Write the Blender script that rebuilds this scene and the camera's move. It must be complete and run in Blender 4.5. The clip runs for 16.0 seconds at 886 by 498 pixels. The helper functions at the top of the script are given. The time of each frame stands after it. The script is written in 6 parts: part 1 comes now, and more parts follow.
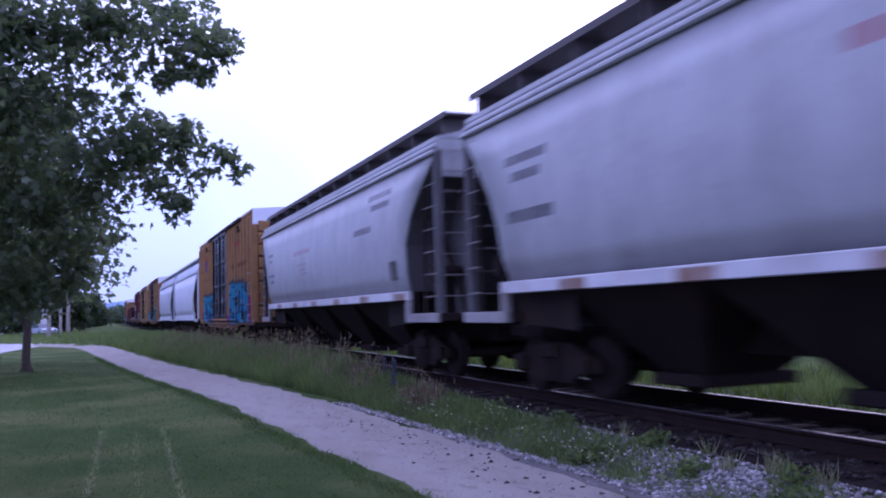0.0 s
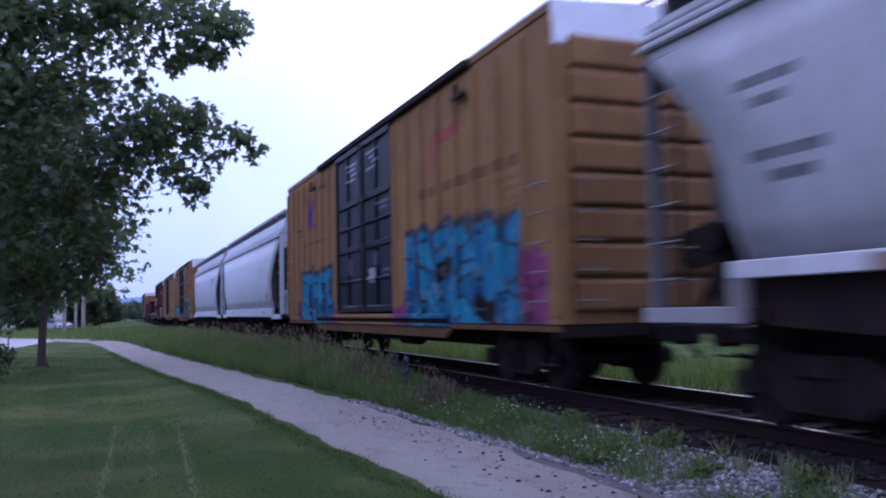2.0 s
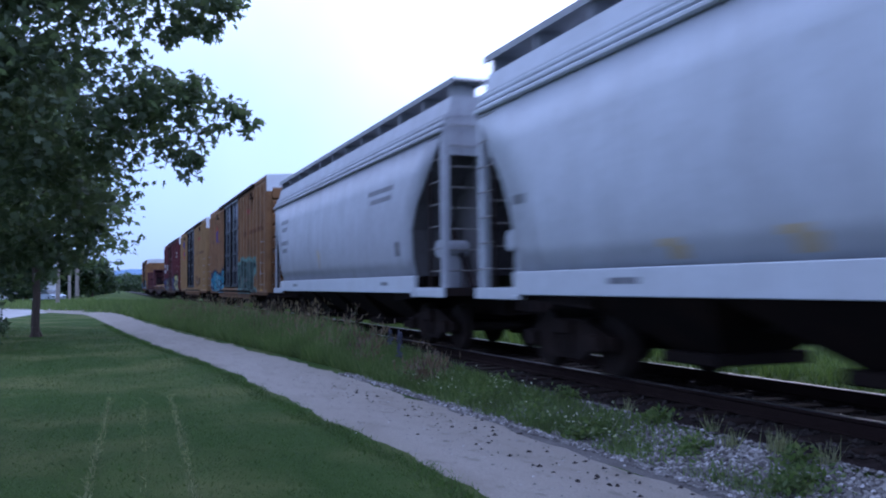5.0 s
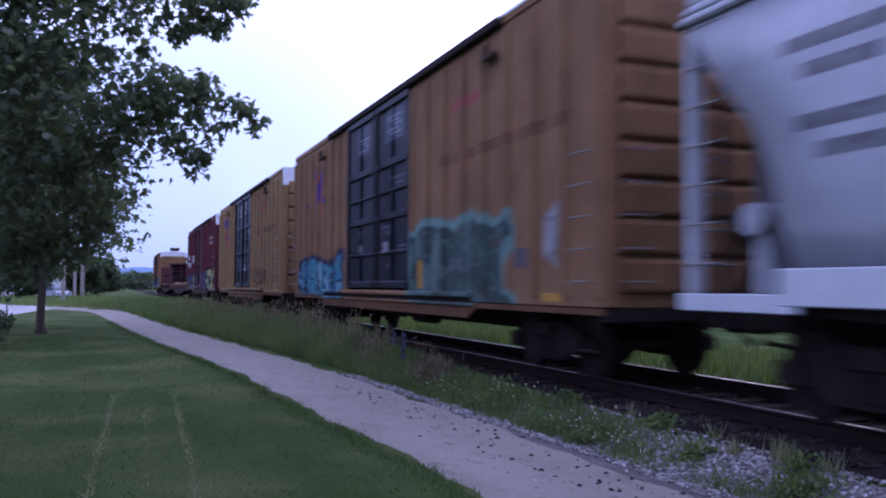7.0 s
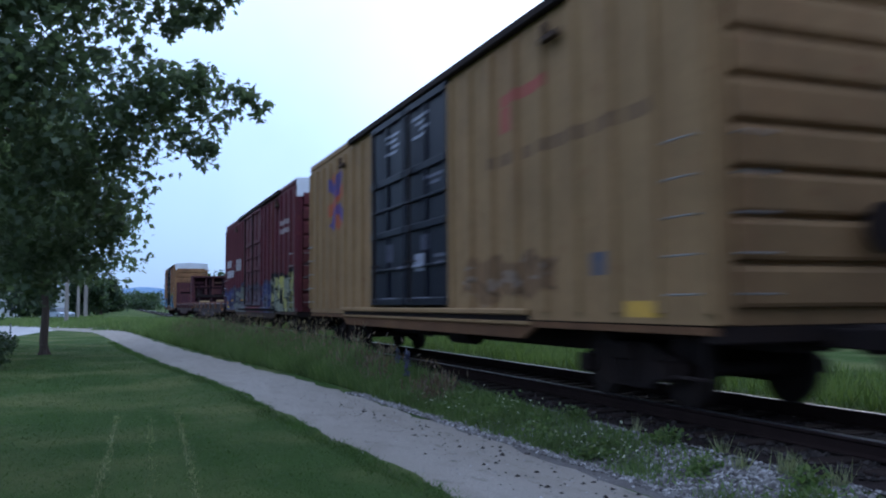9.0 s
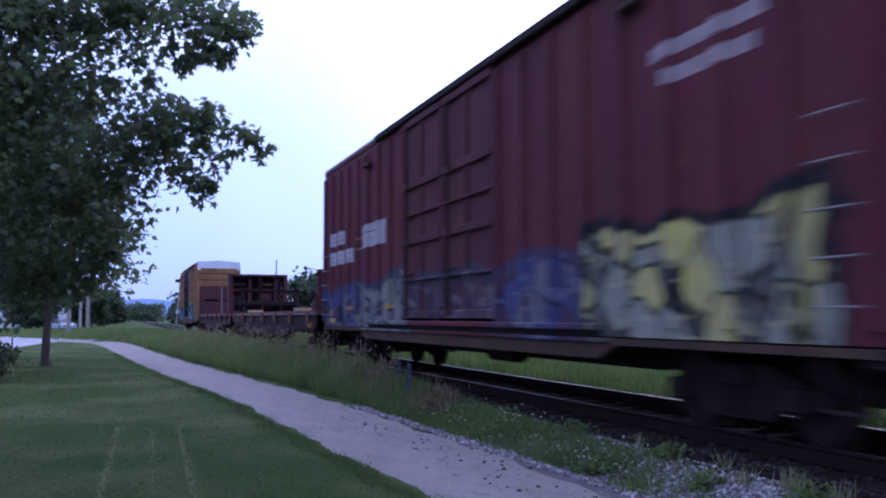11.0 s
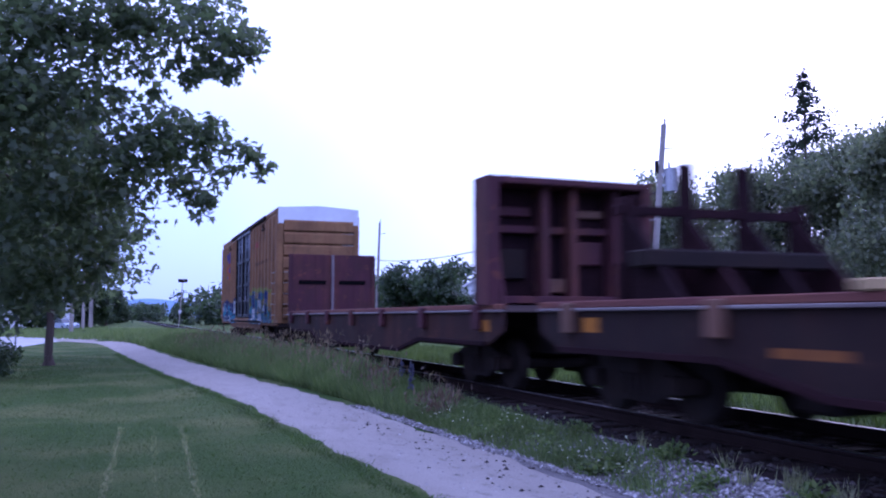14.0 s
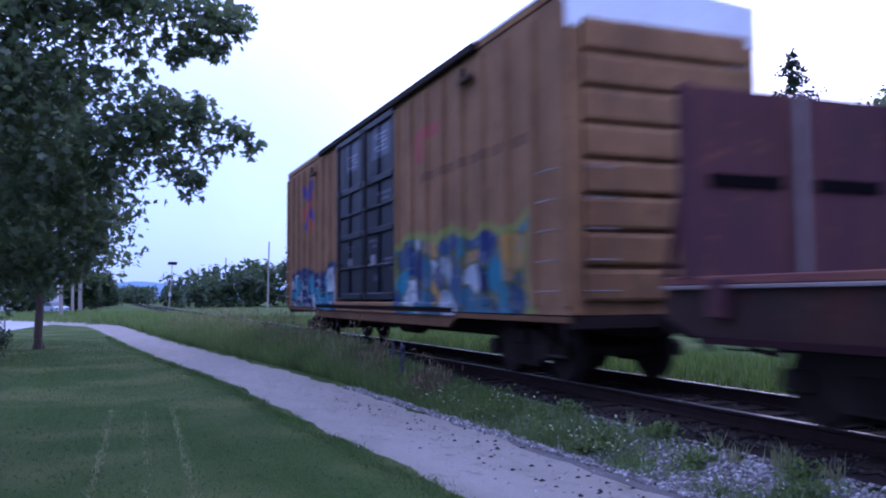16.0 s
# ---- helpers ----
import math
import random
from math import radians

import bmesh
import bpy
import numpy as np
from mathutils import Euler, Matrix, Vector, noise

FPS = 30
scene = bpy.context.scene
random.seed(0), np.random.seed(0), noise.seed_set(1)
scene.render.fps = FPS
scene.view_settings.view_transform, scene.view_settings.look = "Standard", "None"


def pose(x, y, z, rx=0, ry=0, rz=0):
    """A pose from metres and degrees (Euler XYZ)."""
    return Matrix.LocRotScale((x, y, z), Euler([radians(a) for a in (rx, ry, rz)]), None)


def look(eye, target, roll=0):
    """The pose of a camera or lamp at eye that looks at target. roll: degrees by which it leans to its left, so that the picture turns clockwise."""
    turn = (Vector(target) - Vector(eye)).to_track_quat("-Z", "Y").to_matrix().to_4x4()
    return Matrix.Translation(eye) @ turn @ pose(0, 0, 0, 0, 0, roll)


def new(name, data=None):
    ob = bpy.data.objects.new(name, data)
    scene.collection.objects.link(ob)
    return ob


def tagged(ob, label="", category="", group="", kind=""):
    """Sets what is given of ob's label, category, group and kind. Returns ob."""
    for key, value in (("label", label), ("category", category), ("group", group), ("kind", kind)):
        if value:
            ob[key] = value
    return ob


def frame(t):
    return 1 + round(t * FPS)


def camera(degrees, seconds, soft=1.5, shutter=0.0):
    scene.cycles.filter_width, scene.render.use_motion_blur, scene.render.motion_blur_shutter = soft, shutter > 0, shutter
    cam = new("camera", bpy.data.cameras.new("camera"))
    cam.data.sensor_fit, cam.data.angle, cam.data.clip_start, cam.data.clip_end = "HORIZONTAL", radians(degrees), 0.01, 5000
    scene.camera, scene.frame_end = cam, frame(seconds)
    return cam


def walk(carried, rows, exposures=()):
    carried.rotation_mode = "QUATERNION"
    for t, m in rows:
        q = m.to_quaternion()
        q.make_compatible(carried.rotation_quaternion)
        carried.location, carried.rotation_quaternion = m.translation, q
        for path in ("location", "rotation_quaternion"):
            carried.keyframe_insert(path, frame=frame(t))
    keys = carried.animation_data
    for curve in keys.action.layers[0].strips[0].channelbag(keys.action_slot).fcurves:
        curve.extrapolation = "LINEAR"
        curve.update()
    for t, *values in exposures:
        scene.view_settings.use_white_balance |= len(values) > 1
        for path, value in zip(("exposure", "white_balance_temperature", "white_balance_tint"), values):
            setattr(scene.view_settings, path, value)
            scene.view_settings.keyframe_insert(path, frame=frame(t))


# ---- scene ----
# Axes: y along the railway line away from the camera, x across it, z up; z = 0 at the footpath.
EYE = 1.62
TRACK_X, RAIL_Z = 7.0, 0.389
SPAN = (4.0, 9.7)
cam = camera(55.6, 16.0, soft=2.0, shutter=0.75)
# seconds, yaw, pitch, roll of the hand-held camera
PATH = [
    (0.0, -0.76, 4.21, 1.61),
    (0.5, -0.87, 4.26, 1.45),
    (1.0, -0.41, 4.24, 1.21),
    (1.5, -0.07, 4.04, 1.36),
    (2.0, 0.10, 4.08, 1.24),
    (2.5, 0.17, 3.94, 1.27),
    (3.0, 0.18, 3.76, 1.17),
    (3.5, 0.25, 3.58, 1.12),
    (4.0, -0.21, 3.14, 1.19),
    (6.5, -0.03, 1.98, -0.16),
    (7.0, -0.00, 2.57, -0.24),
    (7.5, 0.23, 2.65, -0.53),
    (8.0, -0.73, 2.76, -0.41),
    (8.5, -0.60, 3.69, 0.45),
    (9.0, 0.22, 3.70, 0.42),
    (9.5, 0.24, 3.41, -0.04),
    (12.0, 0.52, 5.26, 0.09),
    (12.5, 0.66, 4.30, -0.61),
    (13.0, 0.41, 4.32, -0.68),
    (13.5, 0.49, 4.84, 0.04),
    (14.0, 0.53, 4.59, 0.10),
    (14.5, -0.43, 4.26, -0.04),
    (15.0, -0.18, 3.76, 0.42),
    (15.5, -0.15, 3.52, 0.47),
    (16.0, -0.11, 3.31, 0.41),
]
EXPOSURES = [(0, 0.24, 5350, 53), (2.0, 0.07, 5500, 40), (3.2, -0.04, 5380, 14), (4.2, 0.02, 5120, 9), (6.3, 0.08, 5430, 51), (7.5, 0.0, 5450, 34), (8.7, -0.06, 5500, 9), (9.7, -0.06, 5400, 15), (11.8, 0.14, 5050, 50), (14.5, 0.29, 4960, 50), (16, 0.2, 4960, 41)]
walk(cam, [(t, pose(0, 0, EYE, 90 + p, r, y - 21.44)) for t, y, p, r in PATH], EXPOSURES)


def gone(t):
    """Metres that the train has rolled by t seconds."""
    return 11.389 * t - 0.00865 * t * t


# ---- world and light ----
SUN_AZ, SUN_EL = 48.0, 24.0
world = bpy.data.worlds.new("dusk_sky")
scene.world = world
world.use_nodes = True
wt = world.node_tree
wt.nodes.clear()
w_out = wt.nodes.new("ShaderNodeOutputWorld")
w_bg = wt.nodes.new("ShaderNodeBackground")
w_sky = wt.nodes.new("ShaderNodeTexSky")
w_sky.sky_type, w_sky.sun_disc = "NISHITA", False
w_sky.sun_elevation, w_sky.sun_rotation = radians(SUN_EL), radians(SUN_AZ)
w_sky.dust_density, w_sky.air_density = 2.0, 1.0
w_co = wt.nodes.new("ShaderNodeTexCoord")
w_no = wt.nodes.new("ShaderNodeTexNoise")
w_no.inputs["Scale"].default_value, w_no.inputs["Detail"].default_value = 2.2, 5.0
w_ramp = wt.nodes.new("ShaderNodeValToRGB")
w_ramp.color_ramp.elements[0].position, w_ramp.color_ramp.elements[0].color = 0.3, (5.2, 6.4, 8.6, 1)
w_ramp.color_ramp.elements[1].position, w_ramp.color_ramp.elements[1].color = 0.7, (7.6, 8.4, 10.4, 1)
w_mix = wt.nodes.new("ShaderNodeMix")
w_mix.data_type = "RGBA"
w_mix.inputs["Factor"].default_value = 0.75
wt.links.new(w_co.outputs["Generated"], w_no.inputs["Vector"])
wt.links.new(w_no.outputs["Fac"], w_ramp.inputs["Fac"])
wt.links.new(w_sky.outputs["Color"], w_mix.inputs["A"])
wt.links.new(w_ramp.outputs["Color"], w_mix.inputs["B"])
# an overcast sky is brighter overhead than at the horizon
w_sep = wt.nodes.new("ShaderNodeSeparateXYZ")
w_map = wt.nodes.new("ShaderNodeMapRange")
for key, v in (("From Min", 0.0), ("From Max", 0.75), ("To Min", 0.84), ("To Max", 2.0)):
    w_map.inputs[key].default_value = v
w_gain = wt.nodes.new("ShaderNodeVectorMath")
w_gain.operation = "SCALE"
wt.links.new(w_co.outputs["Generated"], w_sep.inputs[0])
wt.links.new(w_sep.outputs["Z"], w_map.inputs["Value"])
w_low = wt.nodes.new("ShaderNodeMapRange")
for key, v in (("From Min", 0.0), ("From Max", 0.34), ("To Min", 0.75), ("To Max", 0.0)):
    w_low.inputs[key].default_value = v
w_tint = wt.nodes.new("ShaderNodeMix")
w_tint.data_type, w_tint.blend_type = "RGBA", "MULTIPLY"
w_tint.inputs["B"].default_value = (0.66, 0.88, 1.12, 1)
wt.links.new(w_sep.outputs["Z"], w_low.inputs["Value"])
wt.links.new(w_low.outputs["Result"], w_tint.inputs["Factor"])
wt.links.new(w_mix.outputs["Result"], w_tint.inputs["A"])
wt.links.new(w_tint.outputs["Result"], w_gain.inputs[0])
wt.links.new(w_map.outputs["Result"], w_gain.inputs["Scale"])
wt.links.new(w_gain.outputs["Vector"], w_bg.inputs["Color"])
wt.links.new(w_bg.outputs["Background"], w_out.inputs["Surface"])
w_bg.inputs["Strength"].default_value = 0.13
sun_data = bpy.data.lights.new("sun", "SUN")
sun_data.energy, sun_data.angle, sun_data.color = 0.5, radians(25), (1.0, 0.95, 0.9)
sun = new("sun", sun_data)
sun.matrix_world = look((60 * math.sin(radians(SUN_AZ)), 60 * math.cos(radians(SUN_AZ)), 60 * math.tan(radians(SUN_EL))), (0, 0, 0))


# ---- materials ----
class Net:
    """Short hand for building a node material."""

    def __init__(self, name, rough=0.7, metal=0.0, spec=0.3):
        self.mat = bpy.data.materials.new(name)
        self.mat.use_nodes = True
        self.nt = self.mat.node_tree
        self.bsdf = self.nt.nodes["Principled BSDF"]
        self.bsdf.inputs["Roughness"].default_value = rough
        self.bsdf.inputs["Metallic"].default_value = metal
        self.bsdf.inputs["Specular IOR Level"].default_value = spec
        self.co = self.nt.nodes.new("ShaderNodeTexCoord").outputs["Object"]

    def put(self, socket, value):
        if isinstance(value, bpy.types.NodeSocket):
            self.nt.links.new(value, socket)
        else:
            socket.default_value = value

    def math(self, op, a, b=0.0, clamp=False):
        n = self.nt.nodes.new("ShaderNodeMath")
        n.operation, n.use_clamp = op, clamp
        self.put(n.inputs[0], a)
        self.put(n.inputs[1], b)
        return n.outputs[0]

    def noise(self, scale, detail=4.0, stretch=(1, 1, 1), co=None):
        m = self.nt.nodes.new("ShaderNodeMapping")
        m.inputs["Scale"].default_value = stretch
        self.put(m.inputs["Vector"], co or self.co)
        n = self.nt.nodes.new("ShaderNodeTexNoise")
        n.inputs["Scale"].default_value, n.inputs["Detail"].default_value = scale, detail
        self.put(n.inputs["Vector"], m.outputs[0])
        return n.outputs["Fac"]

    def cells(self, scale, stretch=(1, 1, 1)):
        m = self.nt.nodes.new("ShaderNodeMapping")
        m.inputs["Scale"].default_value = stretch
        self.put(m.inputs["Vector"], self.co)
        n = self.nt.nodes.new("ShaderNodeTexVoronoi")
        n.inputs["Scale"].default_value = scale
        self.put(n.inputs["Vector"], m.outputs[0])
        s = self.nt.nodes.new("ShaderNodeSeparateColor")
        self.put(s.inputs[0], n.outputs["Color"])
        return s.outputs[0]

    def ramp(self, fac, stops, hard=False):
        n = self.nt.nodes.new("ShaderNodeValToRGB")
        r = n.color_ramp
        r.interpolation = "CONSTANT" if hard else "LINEAR"
        if len(stops) == 1:
            stops = [stops[0], (1.0, stops[0][1])]
        while len(r.elements) < len(stops):
            r.elements.new(0.5)
        for e, (p, c) in zip(r.elements, stops):
            e.position, e.color = p, (*c[:3], 1)
        self.put(n.inputs["Fac"], fac)
        return n.outputs["Color"]

    def mix(self, fac, a, b, blend="MIX"):
        n = self.nt.nodes.new("ShaderNodeMix")
        n.data_type, n.blend_type = "RGBA", blend
        self.put(n.inputs["Factor"], fac)
        for key, v in (("A", a), ("B", b)):
            self.put(n.inputs[key], v if isinstance(v, bpy.types.NodeSocket) else (*v[:3], 1))
        return n.outputs["Result"]

    def axes(self):
        s = self.nt.nodes.new("ShaderNodeSeparateXYZ")
        self.put(s.inputs[0], self.co)
        return s.outputs

    def rand(self):
        return self.nt.nodes.new("ShaderNodeObjectInfo").outputs["Random"]

    def island(self):
        return self.nt.nodes.new("ShaderNodeNewGeometry").outputs["Random Per Island"]

    def bump(self, height, strength=0.3, distance=0.02):
        n = self.nt.nodes.new("ShaderNodeBump")
        n.inputs["Strength"].default_value, n.inputs["Distance"].default_value = strength, distance
        self.put(n.inputs["Height"], height)
        self.put(self.bsdf.inputs["Normal"], n.outputs[0])

    def done(self, color):
        self.put(self.bsdf.inputs["Base Color"], color)
        return self.mat


def scaled(c, k):
    return tuple(min(1, v * k) for v in c)


def plain(name, color, rough=0.7, metal=0.0, scale=6.0, vary=0.3, stain=None, stretch=(1, 1, 1), bump=0.15, spec=0.3):
    """A paint, metal, wood or earth with grain and stains at two scales."""
    n = Net(name, rough, metal, spec)
    fine = n.noise(scale * 8, 5, stretch)
    col = n.mix(fine, scaled(color, 1 - vary), scaled(color, 1 + vary))
    big = n.ramp(n.noise(scale * 0.35, 6, stretch), [(0.35, (0, 0, 0)), (0.7, (1, 1, 1))])
    col = n.mix(n.math("MULTIPLY", big, 0.6), col, stain or scaled(color, 0.6))
    n.bump(fine, bump)
    return n.done(col)


def leafy(name, c1, c2, c3, dark=0.62, spread=0.7):
    """Leaves and blades: each one its own green."""
    n = Net(name, 0.55, 0, 0.35)
    col = n.ramp(n.island(), [(0.0, c1), (0.5, c2), (1.0, c3)])
    col = n.mix(n.ramp(n.noise(spread, 5), [(0.35, (0, 0, 0)), (0.65, (1, 1, 1))]), scaled_mix(n, col, dark), col)
    thin = n.nt.nodes.new("ShaderNodeBsdfTranslucent")
    both = n.nt.nodes.new("ShaderNodeMixShader")
    both.inputs["Fac"].default_value = 0.5
    n.put(thin.inputs["Color"], n.mix(1.0, col, (1.5, 1.6, 1.0), "MULTIPLY"))
    n.put(both.inputs[1], n.bsdf.outputs[0])
    n.put(both.inputs[2], thin.outputs[0])
    n.put(n.nt.nodes["Material Output"].inputs["Surface"], both.outputs[0])
    return n.done(col)


def scaled_mix(n, col, k):
    return n.mix(1.0, col, (k, k, k), "MULTIPLY")


def letters(n, shades, outline):
    """Overlapping sprayed letter shapes: tall crooked cells, filled shade by shade, with dark rims and pale glints."""
    warp = n.nt.nodes.new("ShaderNodeTexNoise")
    warp.inputs["Scale"].default_value, warp.inputs["Detail"].default_value = 1.3, 3.0
    n.put(warp.inputs["Vector"], n.co)
    add = n.nt.nodes.new("ShaderNodeVectorMath")
    add.operation = "MULTIPLY_ADD"
    n.put(add.inputs[0], warp.outputs["Color"])
    add.inputs[1].default_value = (0.0, 0.5, 0.5)
    n.put(add.inputs[2], n.co)
    m = n.nt.nodes.new("ShaderNodeMapping")
    m.inputs["Scale"].default_value = (0.0, 2.2, 1.75)
    n.put(m.inputs["Vector"], add.outputs[0])
    found = []
    for feature in ("F1", "DISTANCE_TO_EDGE"):
        v = n.nt.nodes.new("ShaderNodeTexVoronoi")
        v.feature = feature
        v.inputs["Scale"].default_value = 1.0
        n.put(v.inputs["Vector"], m.outputs[0])
        found.append(v)
    tone = n.nt.nodes.new("ShaderNodeSeparateColor")
    n.put(tone.inputs[0], found[0].outputs["Color"])
    k = len(shades)
    fill = n.ramp(tone.outputs[0], [(i / k, c) for i, c in enumerate(shades)], True)
    cloud = n.ramp(n.noise(1.7, 3), [(0.36, (0, 0, 0)), (0.66, (1, 1, 1))])
    fill = n.mix(n.math("MULTIPLY", cloud, 0.6), fill, shades[-1] if k > 1 else scaled(shades[0], 0.7))
    gap = found[1].outputs["Distance"]
    rim = n.math("SUBTRACT", 1.0, n.math("MULTIPLY", n.math("SUBTRACT", gap, 0.035), 40, True))
    fill = n.mix(n.math("MULTIPLY", rim, 0.8), fill, scaled(outline, 0.45))
    glint = n.math("MULTIPLY", n.math("GREATER_THAN", n.noise(3.4, 1.0, (1, 0.6, 1.6)), 0.62), 0.45)
    return n.mix(glint, fill, tuple(0.55 * c + 0.12 for c in shades[0]))


def car_paint(name, base, patches=(), rust=0.5, grime=(0.035, 0.028, 0.022), rough=0.75, streaks=True, rust_col=(0.16, 0.06, 0.03), spec=0.12):
    """Weathered freight-car paint in the car's own metres (y from its front, z from the rail). A patch is
    (kind, y0, y1, z0, z1, colours): kind 'spray' has wandering edges and an outline, 'bar' is a stencilled bar."""
    n = Net(name, rough, 0, spec)
    ax = n.axes()
    y, z = ax[1], ax[2]
    col = n.mix(n.noise(9, 5), scaled(base, 0.86), scaled(base, 1.1))
    wy = n.math("ADD", y, n.math("MULTIPLY", n.math("SUBTRACT", n.noise(1.1, 3), 0.5), 1.1))
    wz = n.math("ADD", z, n.math("MULTIPLY", n.math("SUBTRACT", n.noise(0.9, 3, (1, 1.3, 1)), 0.5), 0.9))
    if streaks:
        run = n.ramp(n.noise(2.2, 5, (1, 1, 0.12)), [(0.45, (0, 0, 0)), (0.75, (1, 1, 1))])
        col = n.mix(n.math("MULTIPLY", run, 0.55 * rust), col, rust_col)
        thin = n.ramp(n.noise(7.5, 4, (1, 1, 0.05)), [(0.50, (0, 0, 0)), (0.72, (1, 1, 1))])
        col = n.mix(n.math("MULTIPLY", thin, 0.5 * rust), col, scaled(base, 0.45))
        dirt = n.ramp(n.noise(0.8, 6), [(0.4, (0, 0, 0)), (0.75, (1, 1, 1))])
        col = n.mix(n.math("MULTIPLY", dirt, 0.5 * rust), col, scaled(base, 0.5))
    for kind, y0, y1, z0, z1, cols in patches:
        if kind == "slash":
            # y0, y1: middle; z0: length; z1: lean in degrees
            c, s = math.cos(radians(z1)), math.sin(radians(z1))
            dy, dz = n.math("SUBTRACT", y, y0), n.math("SUBTRACT", z, y1)
            u = n.math("ADD", n.math("MULTIPLY", dy, c), n.math("MULTIPLY", dz, s))
            v = n.math("SUBTRACT", n.math("MULTIPLY", dz, c), n.math("MULTIPLY", dy, s))
            inside = n.math("MINIMUM", n.math("SUBTRACT", z0 / 2, n.math("ABSOLUTE", u)), n.math("SUBTRACT", 0.17, n.math("ABSOLUTE", v)))
            wear = n.math("ADD", 0.45, n.math("MULTIPLY", n.noise(7, 3), 0.7), True)
            col = n.mix(n.math("MULTIPLY", n.math("MULTIPLY", inside, 30, True), wear), col, cols[0])
            continue
        py, pz = (wy, wz) if kind == "spray" else (y, z)
        inside = n.math("MINIMUM", n.math("MINIMUM", n.math("SUBTRACT", py, y0), n.math("SUBTRACT", y1, py)),
                        n.math("MINIMUM", n.math("SUBTRACT", pz, z0), n.math("SUBTRACT", z1, pz)))
        if kind == "spray":
            if len(cols) > 1:
                col = n.mix(n.math("MULTIPLY", n.math("ADD", inside, 0.16), 12, True), col, cols[0])
            shades = cols[1:] or cols
            ink = letters(n, shades, cols[0])
            col = n.mix(n.math("MULTIPLY", inside, 14, True), col, ink)
        else:
            wear = n.math("ADD", 0.35, n.math("MULTIPLY", n.noise(7, 3), 0.9), True)
            col = n.mix(n.math("MULTIPLY", n.math("MULTIPLY", inside, 60, True), wear), col, cols[0])
    speck = n.ramp(n.noise(5, 8), [(0.62, (0, 0, 0)), (0.7, (1, 1, 1))])
    col = n.mix(n.math("MULTIPLY", speck, 0.7 * rust), col, rust_col)
    low = n.math("MULTIPLY", n.ramp(n.noise(1.6, 4), [(0.4, (0, 0, 0)), (0.7, (1, 1, 1))]), 0.4 * rust)
    col = n.mix(low, col, grime)
    n.bump(n.noise(4, 5), 0.25, 0.02)
    return n.done(col)


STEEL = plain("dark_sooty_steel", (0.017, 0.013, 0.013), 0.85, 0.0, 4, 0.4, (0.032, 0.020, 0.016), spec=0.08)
WHEEL = plain("worn_wheel_steel", (0.022, 0.017, 0.016), 0.8, 0.1, 6, 0.3, (0.026, 0.017, 0.014), spec=0.1)
RAILHEAD = plain("polished_rail_steel", (0.20, 0.19, 0.20), 0.34, 0.9, 8, 0.1)
RAILWEB = plain("rusty_rail_steel", (0.020, 0.013, 0.012), 0.95, 0.0, 9, 0.4, spec=0.05)
# tie timber, darkened in colour for the shade beneath the train
TIE = plain("shaded_creosoted_timber", (0.017, 0.012, 0.011), 0.95, 0, 3, 0.45, (0.030, 0.022, 0.020), (0.15, 1, 1), 0.6, spec=0.05)
ROOF = plain("galvanised_roof_sheet", (0.60, 0.62, 0.66), 0.45, 0.3, 3, 0.15, (0.42, 0.40, 0.40))
GRATE = plain("steel_walkway_grating", (0.11, 0.10, 0.10), 0.7, 0.5, 10, 0.3)
RUNG = plain("worn_bright_steel", (0.24, 0.23, 0.22), 0.45, 0.5, 9, 0.2)
LAWN = None


# ---- mesh helpers ----
def box(bm, x0, x1, y0, y1, z0, z1, bevel=0.0):
    """A block in a bmesh, its edges broken by bevel."""
    vs = bmesh.ops.create_cube(bm, size=1.0)["verts"]
    for v in vs:
        v.co = Vector(((x0 + x1) / 2 + v.co.x * (x1 - x0), (y0 + y1) / 2 + v.co.y * (y1 - y0), (z0 + z1) / 2 + v.co.z * (z1 - z0)))
    if bevel:
        es = list({e for v in vs for e in v.link_edges})
        bmesh.ops.bevel(bm, geom=es, offset=bevel, segments=1, affect="EDGES")


def rod(bm, a, b, r, r2=None, seg=10):
    """A round bar from a to b."""
    a, b = Vector(a), Vector(b)
    d = b - a
    m = Matrix.Translation((a + b) / 2) @ d.to_track_quat("Z", "Y").to_matrix().to_4x4()
    bmesh.ops.create_cone(bm, cap_ends=True, segments=seg, radius1=r, radius2=r if r2 is None else r2, depth=d.length, matrix=m)


def slab(bm, points, thick):
    """A polygon (list of Vectors) given a thickness vector."""
    vs = [bm.verts.new(p) for p in points]
    ws = [bm.verts.new(Vector(p) + Vector(thick)) for p in points]
    n = len(vs)
    bm.faces.new(vs[::-1])
    bm.faces.new(ws)
    for i in range(n):
        bm.faces.new((vs[i], vs[(i + 1) % n], ws[(i + 1) % n], ws[i]))


def sweep(bm, section, ys):
    """A closed section of (x, z) drawn along y, with end caps."""
    rings = [[bm.verts.new((x, y, z)) for x, z in section] for y in ys]
    n = len(section)
    for a, b in zip(rings, rings[1:]):
        for i in range(n):
            bm.faces.new((a[i], a[(i + 1) % n], b[(i + 1) % n], b[i]))
    bm.faces.new(rings[0][::-1])
    bm.faces.new(rings[-1])


def link(name, bm, material, smooth=False):
    bmesh.ops.recalc_face_normals(bm, faces=bm.faces)
    me = bpy.data.meshes.new(name)
    bm.to_mesh(me)
    bm.free()
    me.materials.append(material)
    if smooth:
        me.shade_smooth()
    return new(name, me)


def part(name, bm, material, parent, label="", smooth=False):
    """One mesh object under a thing or a part."""
    ob = link(name, bm, material, smooth)
    ob.parent = parent
    return tagged(ob, label) if label else ob


def block(name, dims, material, parent, label="", bevel=0.0):
    bm = bmesh.new()
    box(bm, *dims, bevel)
    return part(name, bm, material, parent, label)


